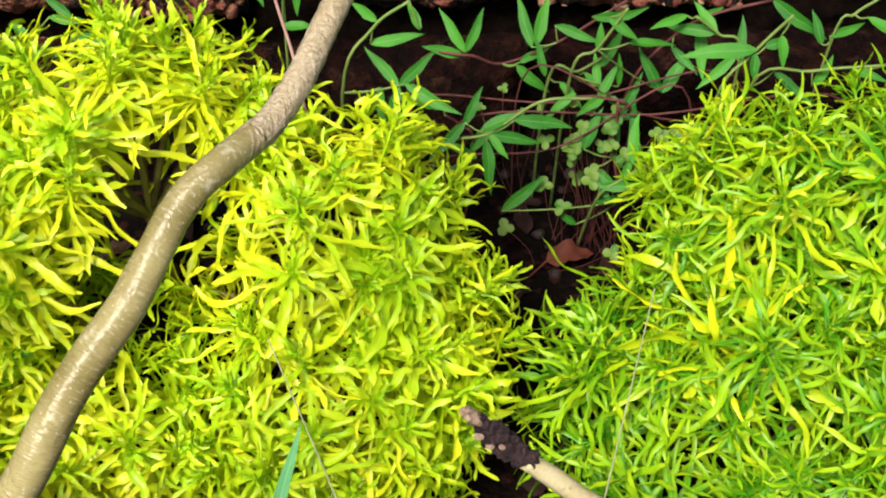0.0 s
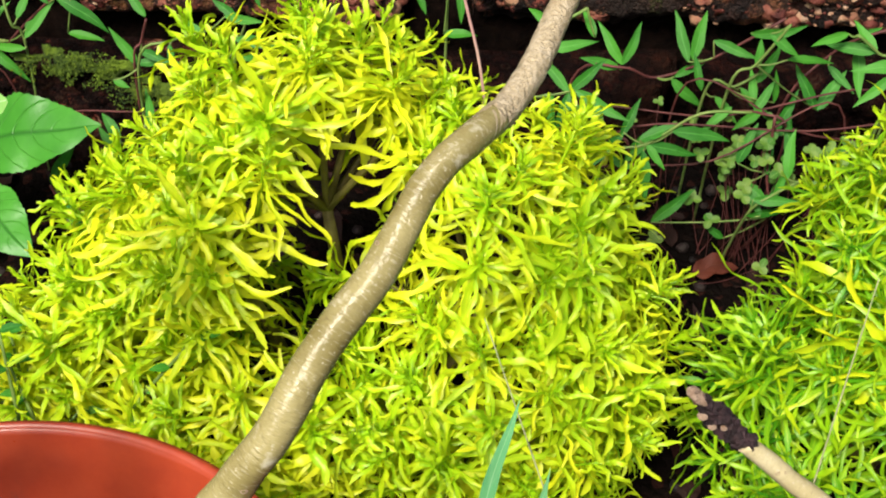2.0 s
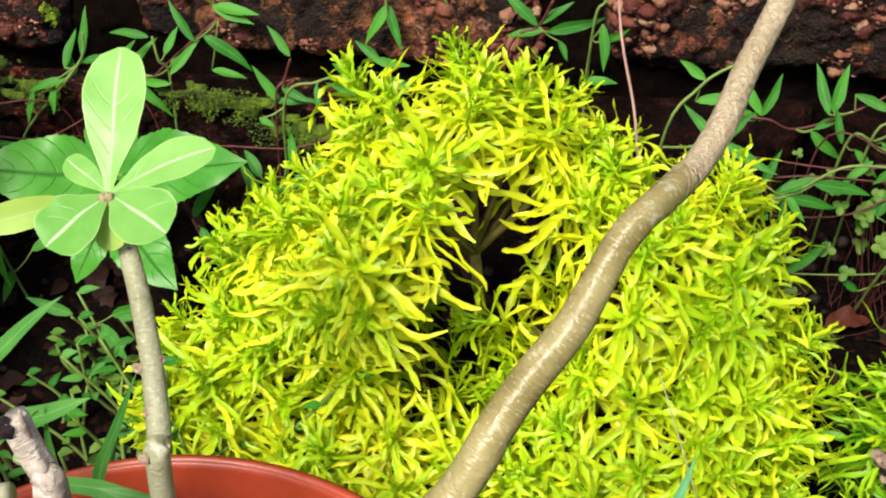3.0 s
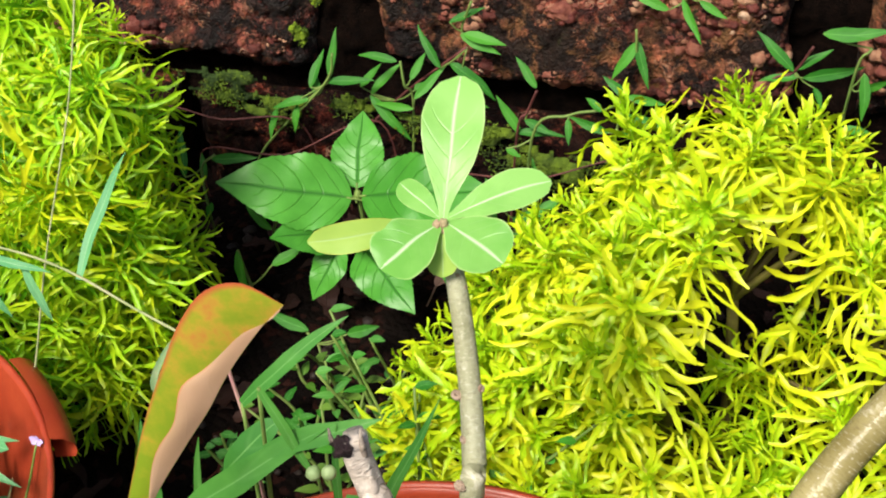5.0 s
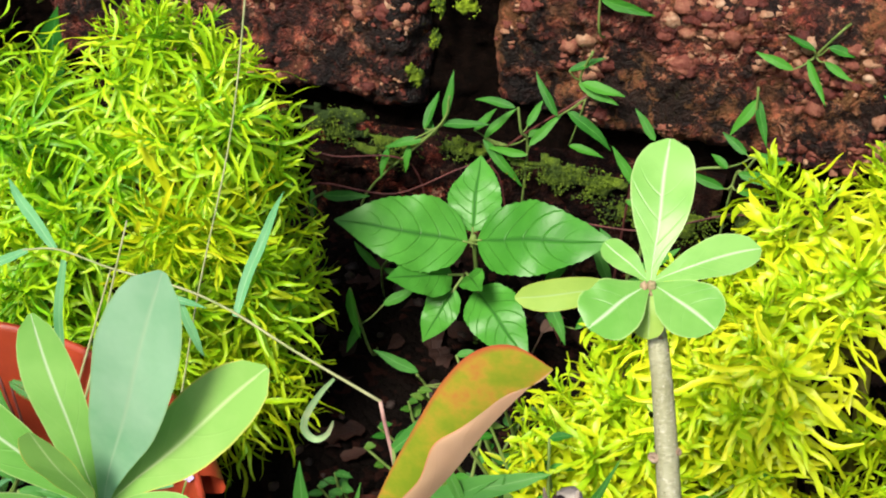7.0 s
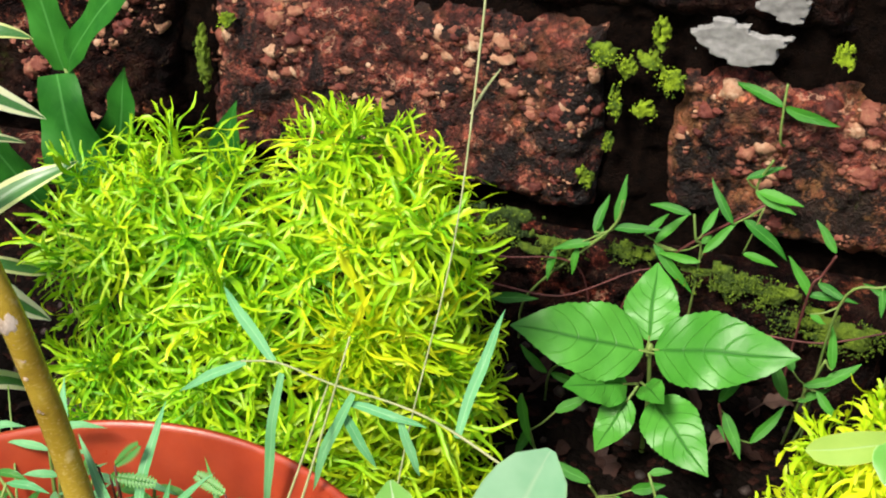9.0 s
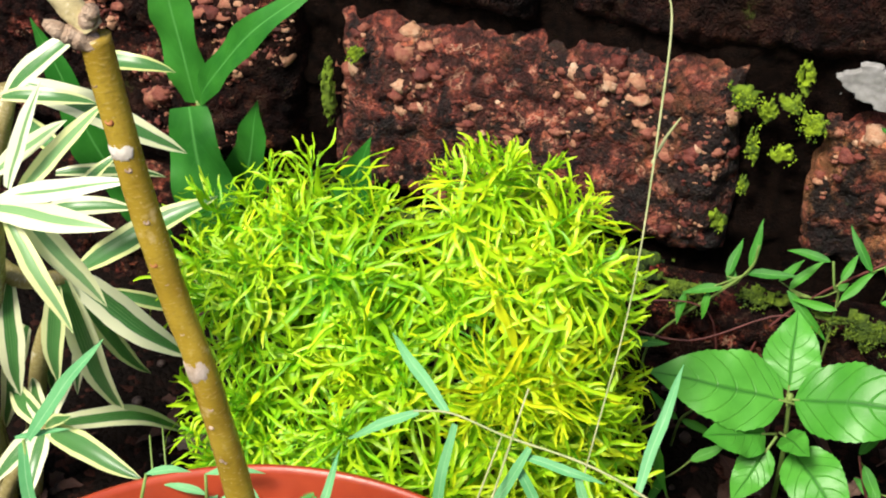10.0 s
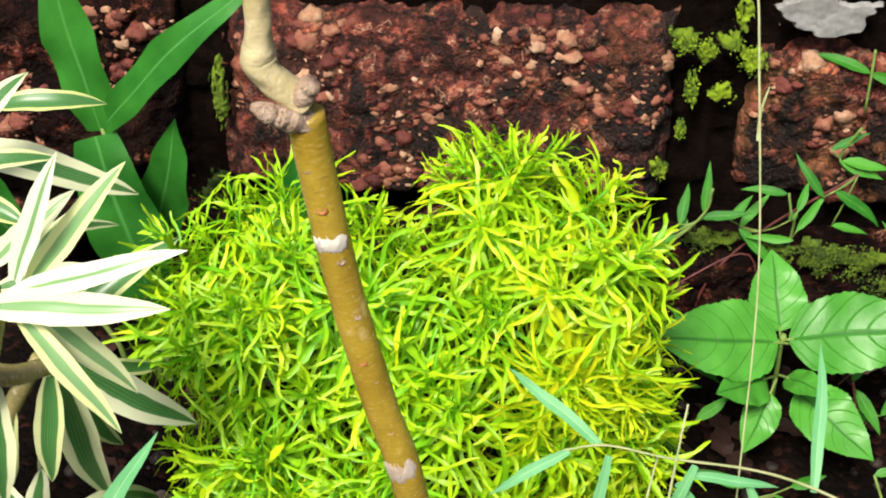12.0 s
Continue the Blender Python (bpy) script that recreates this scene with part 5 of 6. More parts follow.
for top_p in ((-0.489, -0.121, 0.162), (-0.476, -0.130, 0.142), (-0.468, -0.100, 0.032), (-0.40, -0.06, -0.03), (-0.55, -0.10, 0.0)):
    g = Geo()
    g.tube([(-0.470 + (top_p[0] + 0.47) * 0.4, -0.100, GROUND - 0.01), ((top_p[0] - 0.47) / 2, -0.105, (top_p[2] + GROUND) / 2), top_p], [0.0026, 0.0022, 0.0018], 7, 5)
    put("leaf_stalk", g, GREEN_STEM, ferny)


# ---- creeping weeds along the wall ----
VIEW_UP = np.array([0.0, 0.62, 0.78])


def sprig(y, stem, leaves, colour="fresh green", width=0.0088):
    """A creeping weed: a thin stem through (x, z) points at depth y, leaves as (x, z, angle, length) facing outward from the wall."""
    r = np.random.default_rng(int(abs(stem[0][0]) * 9000 + abs(y) * 700) + len(leaves))
    x0, z0 = stem[0]
    foot = (x0 + 0.01, 0.03, z0 - 0.012) if y > -0.025 else (x0 - 0.01, y * 0.75, GROUND - 0.01)
    top = thing("creeping_weed", foot, "creeping weed with lance-shaped " + colour + " leaves by the wall", "weed", "creeping weeds along the wall")
    g = Geo()
    pts = [foot] + [(x, y + r.normal(0, 0.003), z) for x, z in stem]
    g.tube(pts, [0.0011] * len(pts), 6, 6)
    put("stem", g, RED_STEM if r.random() < 0.45 else GREEN_STEM, top)
    line = [np.array(p) for p in pts[1:]]
    for x, z, angle, length in leaves:
        a = radians(angle)
        d = np.array([math.cos(a), 0, 0]) + VIEW_UP * math.sin(a)
        d = unit(d + np.array([0, -0.62, 0.5]) * r.uniform(-0.15, 0.35))
        up = unit(np.array([0, -0.75, 0.66]) + r.normal(0, 0.22, 3))
        base = np.array([x, y, z])
        g = Geo()
        g.leaf(base, d, up, length * 1.12, width * r.uniform(0.8, 1.15) * (0.6 + 0.4 * length / 0.034), "lance", r.uniform(0.05, 0.55), r.normal(0, 0.12), 0.008, 0.22, 10, 5, 0.0, 0, 0.05, r.uniform(0, 6))
        leaf = put("leaf", g, WEED, top)
        near = min(line, key=lambda q: np.linalg.norm(q - base))
        if np.linalg.norm(near - base) > 0.004:
            s = Geo()
            s.tube([near, (near + base) / 2 + np.array([0, 0, -0.002]), base], [0.0008, 0.0007, 0.0006], 5, 3)
            put("twig", s, GREEN_STEM, leaf)
    return top


sprig(-0.2, [(0.425, 0.11), (0.447, 0.16), (0.471, 0.179)],
      [(0.462, 0.113, 129, 0.031), (0.462, 0.113, 45, 0.03), (0.462, 0.113, -104, 0.029), (0.466, 0.115, -33, 0.038), (0.45, 0.112, -93, 0.024), (0.45, 0.164, 141, 0.019), (0.477, 0.157, 111, 0.019), (0.445, 0.147, 7, 0.032)])
sprig(-0.08, [(0.467, 0.035), (0.504, 0.054), (0.531, 0.038), (0.572, 0.061), (0.62, 0.098)],
      [(0.504, 0.054, 121, 0.034), (0.504, 0.054, 63, 0.032), (0.502, 0.051, 167, 0.028), (0.553, 0.058, 105, 0.036), (0.556, 0.06, 77, 0.034), (0.542, 0.042, -47, 0.031), (0.544, 0.044, 30, 0.026), (0.57, 0.077, -23, 0.032), (0.596, 0.084, -5, 0.038)])
sprig(-0.11, [(0.58, 0.056), (0.598, 0.077), (0.617, 0.115)],
      [(0.601, 0.044, 98, 0.024), (0.599, 0.075, 81, 0.019), (0.615, 0.044, 86, 0.022), (0.62, 0.082, 3, 0.032), (0.605, 0.104, -40, 0.024), (0.647, 0.038, 120, 0.034), (0.647, 0.038, 55, 0.033)])
sprig(-0.09, [(0.624, 0.025), (0.656, 0.068), (0.68, 0.097), (0.722, 0.104)],
      [(0.673, 0.083, -90, 0.036), (0.669, 0.086, 30, 0.021), (0.722, 0.104, -42, 0.043), (0.654, 0.064, -47, 0.025)])
sprig(-0.21, [(0.665, 0.103), (0.686, 0.142), (0.707, 0.173)],
      [(0.688, 0.147, -178, 0.043), (0.693, 0.149, 17, 0.014), (0.687, 0.144, -90, 0.016), (0.702, 0.158, -86, 0.019)])
sprig(-0.15, [(0.7, 0.074), (0.742, 0.086), (0.791, 0.091)],
      [(0.744, 0.073, 50, 0.023), (0.716, 0.086, -43, 0.032), (0.768, 0.088, -21, 0.025)])
sprig(-0.15, [(0.484, 0.017), (0.521, 0.033), (0.557, 0.06), (0.593, 0.063)],
      [(0.521, 0.033, -12, 0.036), (0.519, 0.027, -85, 0.036), (0.521, 0.033, -54, 0.021), (0.516, 0.037, 25, 0.029), (0.539, 0.045, -2, 0.038), (0.472, 0.049, -79, 0.016), (0.504, 0.043, -135, 0.037)])
sprig(-0.14, [(0.618, -0.042), (0.613, 0.0), (0.613, 0.048)],
      [(0.59, 0.01, 69, 0.03), (0.613, 0.0, 92, 0.04), (0.627, 0.012, 93, 0.034), (0.617, -0.025, 58, 0.03), (0.597, -0.008, -40, 0.025), (0.531, -0.05, 40, 0.038), (0.587, -0.064, 143, 0.016)])
sprig(-0.04, [(-0.113, -0.038), (-0.046, 0.045), (-0.037, 0.075)],
      [(-0.041, 0.051, 88, 0.038), (-0.054, 0.032, 103, 0.02), (-0.044, 0.047, 9, 0.038), (-0.06, 0.029, -163, 0.032), (-0.091, 0.015, -94, 0.025), (-0.072, 0.021, -94, 0.022), (-0.059, 0.04, 79, 0.031)])
sprig(-0.03, [(-0.029, -0.03), (0.01, 0.024), (0.075, 0.088)],
      [(0.052, 0.065, 130, 0.037), (0.06, 0.071, -26, 0.044), (-0.009, 0.033, 56, 0.033), (-0.01, 0.031, -42, 0.047), (0.029, 0.041, 51, 0.01), (-0.018, 0.039, 50, 0.024), (0.063, 0.038, -6, 0.027)])
sprig(-0.1, [(-0.14, -0.049), (-0.142, -0.014), (-0.13, -0.001)],
      [(-0.13, -0.001, 5, 0.036), (-0.158, -0.024, 105, 0.041), (-0.14, -0.025, 102, 0.022), (-0.137, -0.048, -104, 0.013)])
sprig(-0.01, [(0.211, 0.078), (0.208, 0.108)],
      [(0.21, 0.095, -121, 0.034), (0.21, 0.095, -77, 0.035)])
sprig(-0.01, [(0.079, 0.07), (0.065, 0.087), (0.075, 0.119)],
      [(0.067, 0.087, -9, 0.034), (0.065, 0.086, -23, 0.033), (0.056, 0.097, 29, 0.029)])
sprig(-0.01, [(0.265, 0.167), (0.247, 0.136)],
      [(0.242, 0.136, -63, 0.035), (0.255, 0.136, -31, 0.023), (0.232, 0.126, 164, 0.029), (0.246, 0.145, 159, 0.022), (0.256, 0.149, -7, 0.021)])
sprig(-0.05, [(0.307, 0.073), (0.332, 0.105), (0.343, 0.131)],
      [(0.331, 0.106, 136, 0.037), (0.334, 0.108, 37, 0.027), (0.335, 0.101, -175, 0.027), (0.339, 0.101, 11, 0.041), (0.348, 0.093, -59, 0.015)])
sprig(-0.07, [(0.373, 0.109), (0.383, 0.144)],
      [(0.348, 0.152, -3, 0.044), (0.381, 0.122, -81, 0.032), (0.379, 0.107, 20, 0.022), (0.369, 0.071, 3, 0.023)])
sprig(-0.12, [(0.144, 0.065), (0.172, 0.09), (0.197, 0.099)],
      [(0.197, 0.099, 138, 0.015), (0.216, 0.115, -11, 0.025), (0.172, 0.09, -78, 0.018), (0.125, 0.057, -27, 0.012)])
sprig(0, [(0.078, 0.128), (0.076, 0.161), (0.076, 0.181)],
      [(0.076, 0.161, 155, 0.043), (0.076, 0.161, -16, 0.041)])



def clover(x, y, z, n, seed, spread=0.03, size=0.007):
    """A low patch of round leaflets on thin stalks."""
    r = np.random.default_rng(seed)
    top = thing("clover_plant", (x, y, GROUND), "small clover-like weed with pale round leaflets on soil", "weed")
    for _ in range(n):
        p = np.array([x + r.normal(0, spread), y + r.normal(0, spread * 0.5), z + r.normal(0, spread * 0.5)])
        p[2] = max(p[2], GROUND + 0.012)
        st = Geo()
        st.tube([(x + r.normal(0, 0.008), y, GROUND - 0.004), (p + np.array([x, y, GROUND])) / 2 + r.normal(0, 0.004, 3), p], [0.0004, 0.0003, 0.0003], 5, 4)
        stalk = put("stalk", st, RED_STEM, top)
        a0 = r.uniform(0, 6.28)
        for k in range(3):
            a = a0 + k * 2.09
            d = np.array([math.cos(a), math.sin(a) * 0.7, math.sin(a) * 0.5 + 0.1])
            g = Geo()
            g.leaf(p, d, (0, -0.5, 0.86), size * r.uniform(0.8, 1.2), size * r.uniform(0.9, 1.2), "round", 0.2, 0, 0, 0.2, 5, 5)
            put("leaflet", g, CLOVER, stalk)
    return top


clover(0.578, -0.125, -0.045, 4, 1)
clover(0.600, -0.125, 0.010, 5, 2, 0.022, 0.006)
clover(0.560, -0.15, -0.06, 2, 3, 0.025)
clover(0.545, -0.10, 0.02, 5, 4, 0.02, 0.004)
clover(0.655, -0.16, 0.0, 5, 6, 0.02)
clover(0.47, -0.11, -0.03, 5, 9, 0.03)
clover(0.595, -0.13, 0.025, 10, 12, 0.018, 0.0065)
clover(0.615, -0.14, 0.0, 10, 13, 0.020, 0.0070)
clover(0.655, -0.15, 0.035, 6, 14, 0.014, 0.0070)

# more of the same weeds crowding the foot of the wall
r = np.random.default_rng(23)
for x0, z0, yy, n in ((0.51, 0.01, -0.14, 4), (0.565, 0.045, -0.10, 4), (0.625, 0.03, -0.12, 5), (0.60, -0.02, -0.16, 5), (0.70, 0.075, -0.11, 5), (0.76, 0.09, -0.12, 4), (0.03, 0.03, -0.045, 4), (0.12, 0.025, -0.05, 4),
                      (-0.07, -0.04, -0.13, 4), (0.13, -0.03, -0.12, 4), (0.20, 0.03, -0.05, 4)):
    lead = r.uniform(20, 160)
    stem = [(x0 + k * 0.022 * math.cos(radians(lead)), z0 + k * 0.022 * math.sin(radians(lead)) + r.normal(0, 0.003)) for k in range(3)]
    sprig(yy, stem, [(stem[k % 3][0] + r.normal(0, 0.004), stem[k % 3][1] + r.normal(0, 0.004), lead + (-1) ** k * r.uniform(20, 95), r.uniform(0.022, 0.038)) for k in range(n)])

for x, y, z, spray in ((0.085, -0.150, -0.075, ((0.070, -0.020, 62, 0.034), (0.075, -0.030, -58, 0.034), (0.098, -0.055, 54, 0.036), (0.090, -0.060, 150, 0.022))), (-0.060, -0.190, -0.085, ((-0.078, -0.020, -70, 0.036), (-0.050, -0.030, 35, 0.028), (-0.070, -0.050, -100, 0.026))),
                       (0.000, -0.225, -0.090, ((-0.012, -0.062, 165, 0.036), (0.010, -0.070, -55, 0.032), (0.020, -0.060, 20, 0.024))), (0.135, -0.120, -0.050, ((0.130, -0.012, 20, 0.030), (0.140, -0.015, -45, 0.028), (0.120, 0.000, 120, 0.024)))):
    sprig(y, [(x, z), (x * 0.5 + spray[0][0] * 0.5, z * 0.5 + spray[0][1] * 0.5), (spray[0][0], spray[0][1])], spray, "dark green", 0.0100)

# thin red runners over the dark soil
for i, (a, b) in enumerate((((0.45, 0.03), (0.70, 0.045)), ((0.50, 0.02), (0.78, 0.03)), ((0.48, -0.01), (0.66, 0.05)), ((0.55, 0.06), (0.72, -0.01)), ((-0.20, 0.006), (-0.07, 0.0)), ((-0.16, -0.03), (0.0, 0.012)), ((0.05, -0.03), (0.22, 0.0)))):
    yy = -0.11 - 0.01 * (i % 3) if i < 4 else -0.05
    g = Geo()
    mid = ((a[0] + b[0]) / 2, yy - 0.01, (a[1] + b[1]) / 2 + 0.01 * math.sin(i * 2.1))
    g.tube([(a[0] - 0.012, yy + 0.02, GROUND - 0.005), (a[0], yy, a[1]), mid, (b[0], yy + 0.01, b[1]), (b[0] + 0.015, yy + 0.02, GROUND - 0.005)], [0.0008] * 5, 5, 7)
    whole("runner", g, RED_STEM, "thin reddish creeping runner rooted in wet soil", "runner", group="thin runners")


# ---- small weeds and grass ----
def small_weed(x, y, h, seed, n=5, mat=None, z=GROUND, leafl=0.011, slim=0.45, shape="ovate", label="low weed with thin stems and small green leaves"):
    r = np.random.default_rng(seed)
    top = thing("small_weed", (x, y, z), label, "weed", "low weeds")
    for k in range(n):
        tip = np.array([x + r.normal(0, h * 0.32), y + r.normal(0, h * 0.22), z + h * r.uniform(0.55, 1.1)])
        mid = np.array([x, y, z]) * 0.5 + tip * 0.5 + r.normal(0, h * 0.06, 3)
        g = Geo()
        g.tube([(x + r.normal(0, 0.006), y + r.normal(0, 0.006), z - 0.008), mid, tip], [0.0018, 0.0014, 0.0009], 6, 5)
        st = put("stem", g, GREEN_STEM, top)
        lv = Geo()
        for i in range(6):
            t = 0.25 + 0.75 * i / 5
            p = (np.array([x, y, z]) * (1 - t) + mid * t) if t < 0.5 else mid * (2 - 2 * t) + tip * (2 * t - 1)
            a = i * 2.4 + r.uniform(0, 1)
            d = np.array([math.cos(a), math.sin(a) * 0.8, 0.35])
            lv.leaf(p, d, (0, -0.3, 0.95), leafl * r.uniform(0.5, 1.3), leafl * slim, shape, 0.4 if shape == "ovate" else 0.9, 0, 0.01, 0.2, 5, 3)
        put("leaves", lv, mat or WEED, st)
    return top


for i, (x, y, h) in enumerate(((0.03, -0.27, 0.10), (0.07, -0.30, 0.15), (0.10, -0.29, 0.15), (0.06, -0.36, 0.13), (0.11, -0.36, 0.15), (0.00, -0.30, 0.06), (0.10, -0.42, 0.17), (-0.02, -0.36, 0.05), (0.13, -0.44, 0.19), (0.07, -0.44, 0.14), (0.09, -0.47, 0.17), (0.12, -0.40, 0.16))):
    small_weed(x, y, h, 60 + i, 3, (CLOVER, TUFT, WEED)[i % 3], GROUND, 0.014)
for i, (x, y, h) in enumerate(((-0.28, -0.56, 0.10), (-0.24, -0.54, 0.085), (-0.29, -0.60, 0.12), (-0.18, -0.56, 0.075), (-0.13, -0.57, 0.085), (-0.10, -0.60, 0.09), (-0.15, -0.62, 0.11), (-0.22, -0.63, 0.11), (-0.26, -0.58, 0.10), (-0.20, -0.59, 0.09), (-0.31, -0.58, 0.11), (-0.08, -0.62, 0.09), (-0.12, -0.64, 0.09), (-0.07, -0.66, 0.09), (-0.28, -0.52, 0.085), (-0.21, -0.52, 0.075), (-0.105, -0.54, 0.065))):
    small_weed(x, y, h + 0.012, 80 + i, 6, (GRASS, TUFT)[i % 2], GROUND + 0.144, 0.030 if i % 3 else 0.018, 0.20 if i % 3 else 0.5, "lance" if i % 3 else "ovate", "small leafy weed growing in the orange pot")
for i, (x, y, h) in enumerate(((0.14, -0.60, 0.09), (0.11, -0.63, 0.10), (0.10, -0.58, 0.10))):
    small_weed(x, y, h, 95 + i, 4, CLOVER, GROUND + 0.136, 0.012, 0.45, "ovate", "small leafy weed growing in the brick-red pot")


def blade(parent, base, tip, width, bend=0.5, up=(0.0, -0.6, 0.8), mat=None, name="blade"):
    return big_leaf(parent, base, tip, width, mat or GRASS, "blade", bend, up, 0.0, "", 14, 0, 0.25, 0.03, name=name)


def feathery(x, y, z, tips, label):
    """A sensitive plant: thin stems that carry leaves of many paired leaflets."""
    top = thing("feathery_weed", (x, y, z), label, "weed", "low weeds")
    for tip, way, length in tips:
        tip, d = np.array(tip, float), unit(way)
        g = Geo()
        g.tube([(x, y, z - 0.006), (np.array([x, y, z]) + tip) / 2 + np.array([0.004, 0, 0.006]), tip], [0.0010, 0.0009, 0.0006], 6, 5)
        stem = put("stem", g, RED_STEM, top)
        up = unit(np.array([0.0, -0.6, 0.8]) - d * (d @ np.array([0.0, -0.6, 0.8])))
        side = np.cross(d, up)
        g = Geo()
        g.tube([tip, tip + d * length * 0.5, tip + d * length - up * 0.003], [0.0005, 0.0004, 0.0003], 5, 4)
        for k in range(11):
            p = tip + d * length * (0.06 + 0.90 * k / 10)
            for q in (-1, 1):
                g.leaf(p, side * q + d * 0.45, up, 0.0052 * (1 - 0.45 * abs(k / 5 - 1) ** 2), 0.0019, "lance", 0.25, 0, 0, 0.15, 4, 3)
        put("feather_leaf", g, TUFT, stem, "leaf of many small paired leaflets")
    return top


feathery(-0.215, -0.545, 0.060, [((-0.212, -0.545, 0.180), (0.25, 0.1, -0.15), 0.020), ((-0.205, -0.550, 0.185), (0.9, 0.1, 0.0), 0.022), ((-0.222, -0.540, 0.178), (-0.8, 0.0, -0.25), 0.020), ((-0.208, -0.545, 0.188), (0.5, 0.3, 0.5), 0.018)], "feathery blue-green weed growing in the orange pot")
feathery(-0.140, -0.550, 0.060, [((-0.140, -0.552, 0.195), (-0.6, 0.1, 0.2), 0.018), ((-0.136, -0.550, 0.190), (0.5, 0.0, -0.2), 0.018)], "small feathery weed growing in the orange pot")
pot_grass = thing("grass_tuft", (-0.185, -0.560, 0.036), "arching narrow grass blades growing in the orange pot", "grass")
for b, t, w, bend, mat in (((-0.195, -0.560, 0.150), (-0.236, -0.530, 0.186), 0.0058, 0.9, None), ((-0.185, -0.560, 0.150), (-0.150, -0.545, 0.196), 0.0055, 1.3, None), ((-0.192, -0.558, 0.160), (-0.196, -0.505, 0.200), 0.0062, 0.8, None),
                           ((-0.175, -0.565, 0.150), (-0.165, -0.560, 0.205), 0.0060, 0.3, None), ((-0.130, -0.555, 0.150), (-0.160, -0.530, 0.190), 0.0040, 1.2, TUFT),
                           ((-0.240, -0.545, 0.150), (-0.262, -0.500, 0.196), 0.0085, 0.6, None), ((-0.155, -0.555, 0.150), (-0.130, -0.570, 0.190), 0.0045, 0.5, TUFT)):
    blade(pot_grass, b, t, w, bend, mat=mat)
    g = Geo()
    g.tube([(-0.185, -0.560, 0.030), ((b[0] - 0.185) / 2, (b[1] - 0.560) / 2, 0.085), b], [0.0012, 0.0011, 0.0009], 6, 5)
    put("stem", g, GREEN_STEM, pot_grass)


run = thing("grass_runner", (0.062, -0.497, GROUND), "grass runner with blue-green blades over the bush", "grass")
g = Geo()
g.tube([(0.062, -0.497, GROUND - 0.01), (0.060, -0.499, 0.090), (0.047, -0.490, 0.167)], [0.0012, 0.0012, 0.0011], 7, 6)
put("pink_stalk", g, PINKS, run, "pinkish lower stalk")
g = Geo()
g.tube([(0.047, -0.490, 0.167), (-0.005, -0.477, 0.179), (-0.045, -0.470, 0.194), (-0.075, -0.469, 0.203), (-0.115, -0.468, 0.207), (-0.147, -0.466, 0.212), (-0.168, -0.469, 0.210)], [0.0009, 0.0008, 0.0008, 0.0007, 0.0007, 0.0006, 0.0006], 7, 6)
put("stalk", g, STRAW, run, "pale jointed stalk")
for b, t, w in (((-0.150, -0.465, 0.211), (-0.196, -0.428, 0.225), 0.0068), ((-0.165, -0.469, 0.210), (-0.203, -0.478, 0.186), 0.0060), ((-0.042, -0.470, 0.190), (-0.035, -0.404, 0.229), 0.0066), ((-0.102, -0.468, 0.203), (-0.126, -0.474, 0.130), 0.0066),
                ((-0.110, -0.468, 0.190), (-0.088, -0.474, 0.158), 0.0060), ((-0.105, -0.468, 0.196), (-0.060, -0.468, 0.190), 0.0055), ((-0.145, -0.466, 0.205), (-0.156, -0.474, 0.096), 0.0066), ((-0.075, -0.469, 0.193), (-0.062, -0.474, 0.160), 0.0055)):
    blade(run, b, t, w)
tall_grass = thing("grass_stalk", (-0.095, -0.545, 0.036), "tall thin pale green grass stalk standing in the pot", "grass")
g = Geo()
g.tube([(-0.095, -0.545, 0.030), (-0.080, -0.490, 0.110), (-0.075, -0.447, 0.181), (-0.070, -0.389, 0.260), (-0.075, -0.330, 0.346), (-0.079, -0.305, 0.385), (-0.088, -0.290, 0.400)], [0.0008, 0.0006, 0.0005, 0.0005, 0.0007, 0.0007, 0.0003], 6, 7)
put("stalk", g, STRAW, tall_grass)
g = Geo()
g.tube([(-0.074, -0.348, 0.318), (-0.071, -0.330, 0.325), (-0.066, -0.317, 0.332)], [0.0008, 0.0010, 0.0004], 6, 5)
put("seed_spike", g, STRAW, tall_grass, "short side spike of seeds")
for i, (a, b) in enumerate((((-0.15, -0.54, 0.036), (-0.108, -0.455, 0.232)), ((-0.165, -0.53, 0.036), (-0.120, -0.46, 0.20)), ((-0.29, -0.55, 0.036), (-0.335, -0.46, 0.14)), ((-0.30, -0.55, 0.036), (-0.345, -0.46, 0.13)))):
    st = thing("grass_stalk", a, "thin pale grass stalk growing in the orange pot", "grass")
    g = Geo()
    a, b = np.array(a), np.array(b)
    g.tube([a, a * 0.5 + b * 0.5 + np.array([0.006, -0.004, 0.01]), b], [0.0010, 0.0009, 0.0005], 6, 6)
    put("stalk", g, STRAW if i < 2 else GREEN_STEM, st)
tuft = thing("grass_tuft", (0.07, -0.52, GROUND), "tuft of broad bright green grass blades on the soil", "grass")
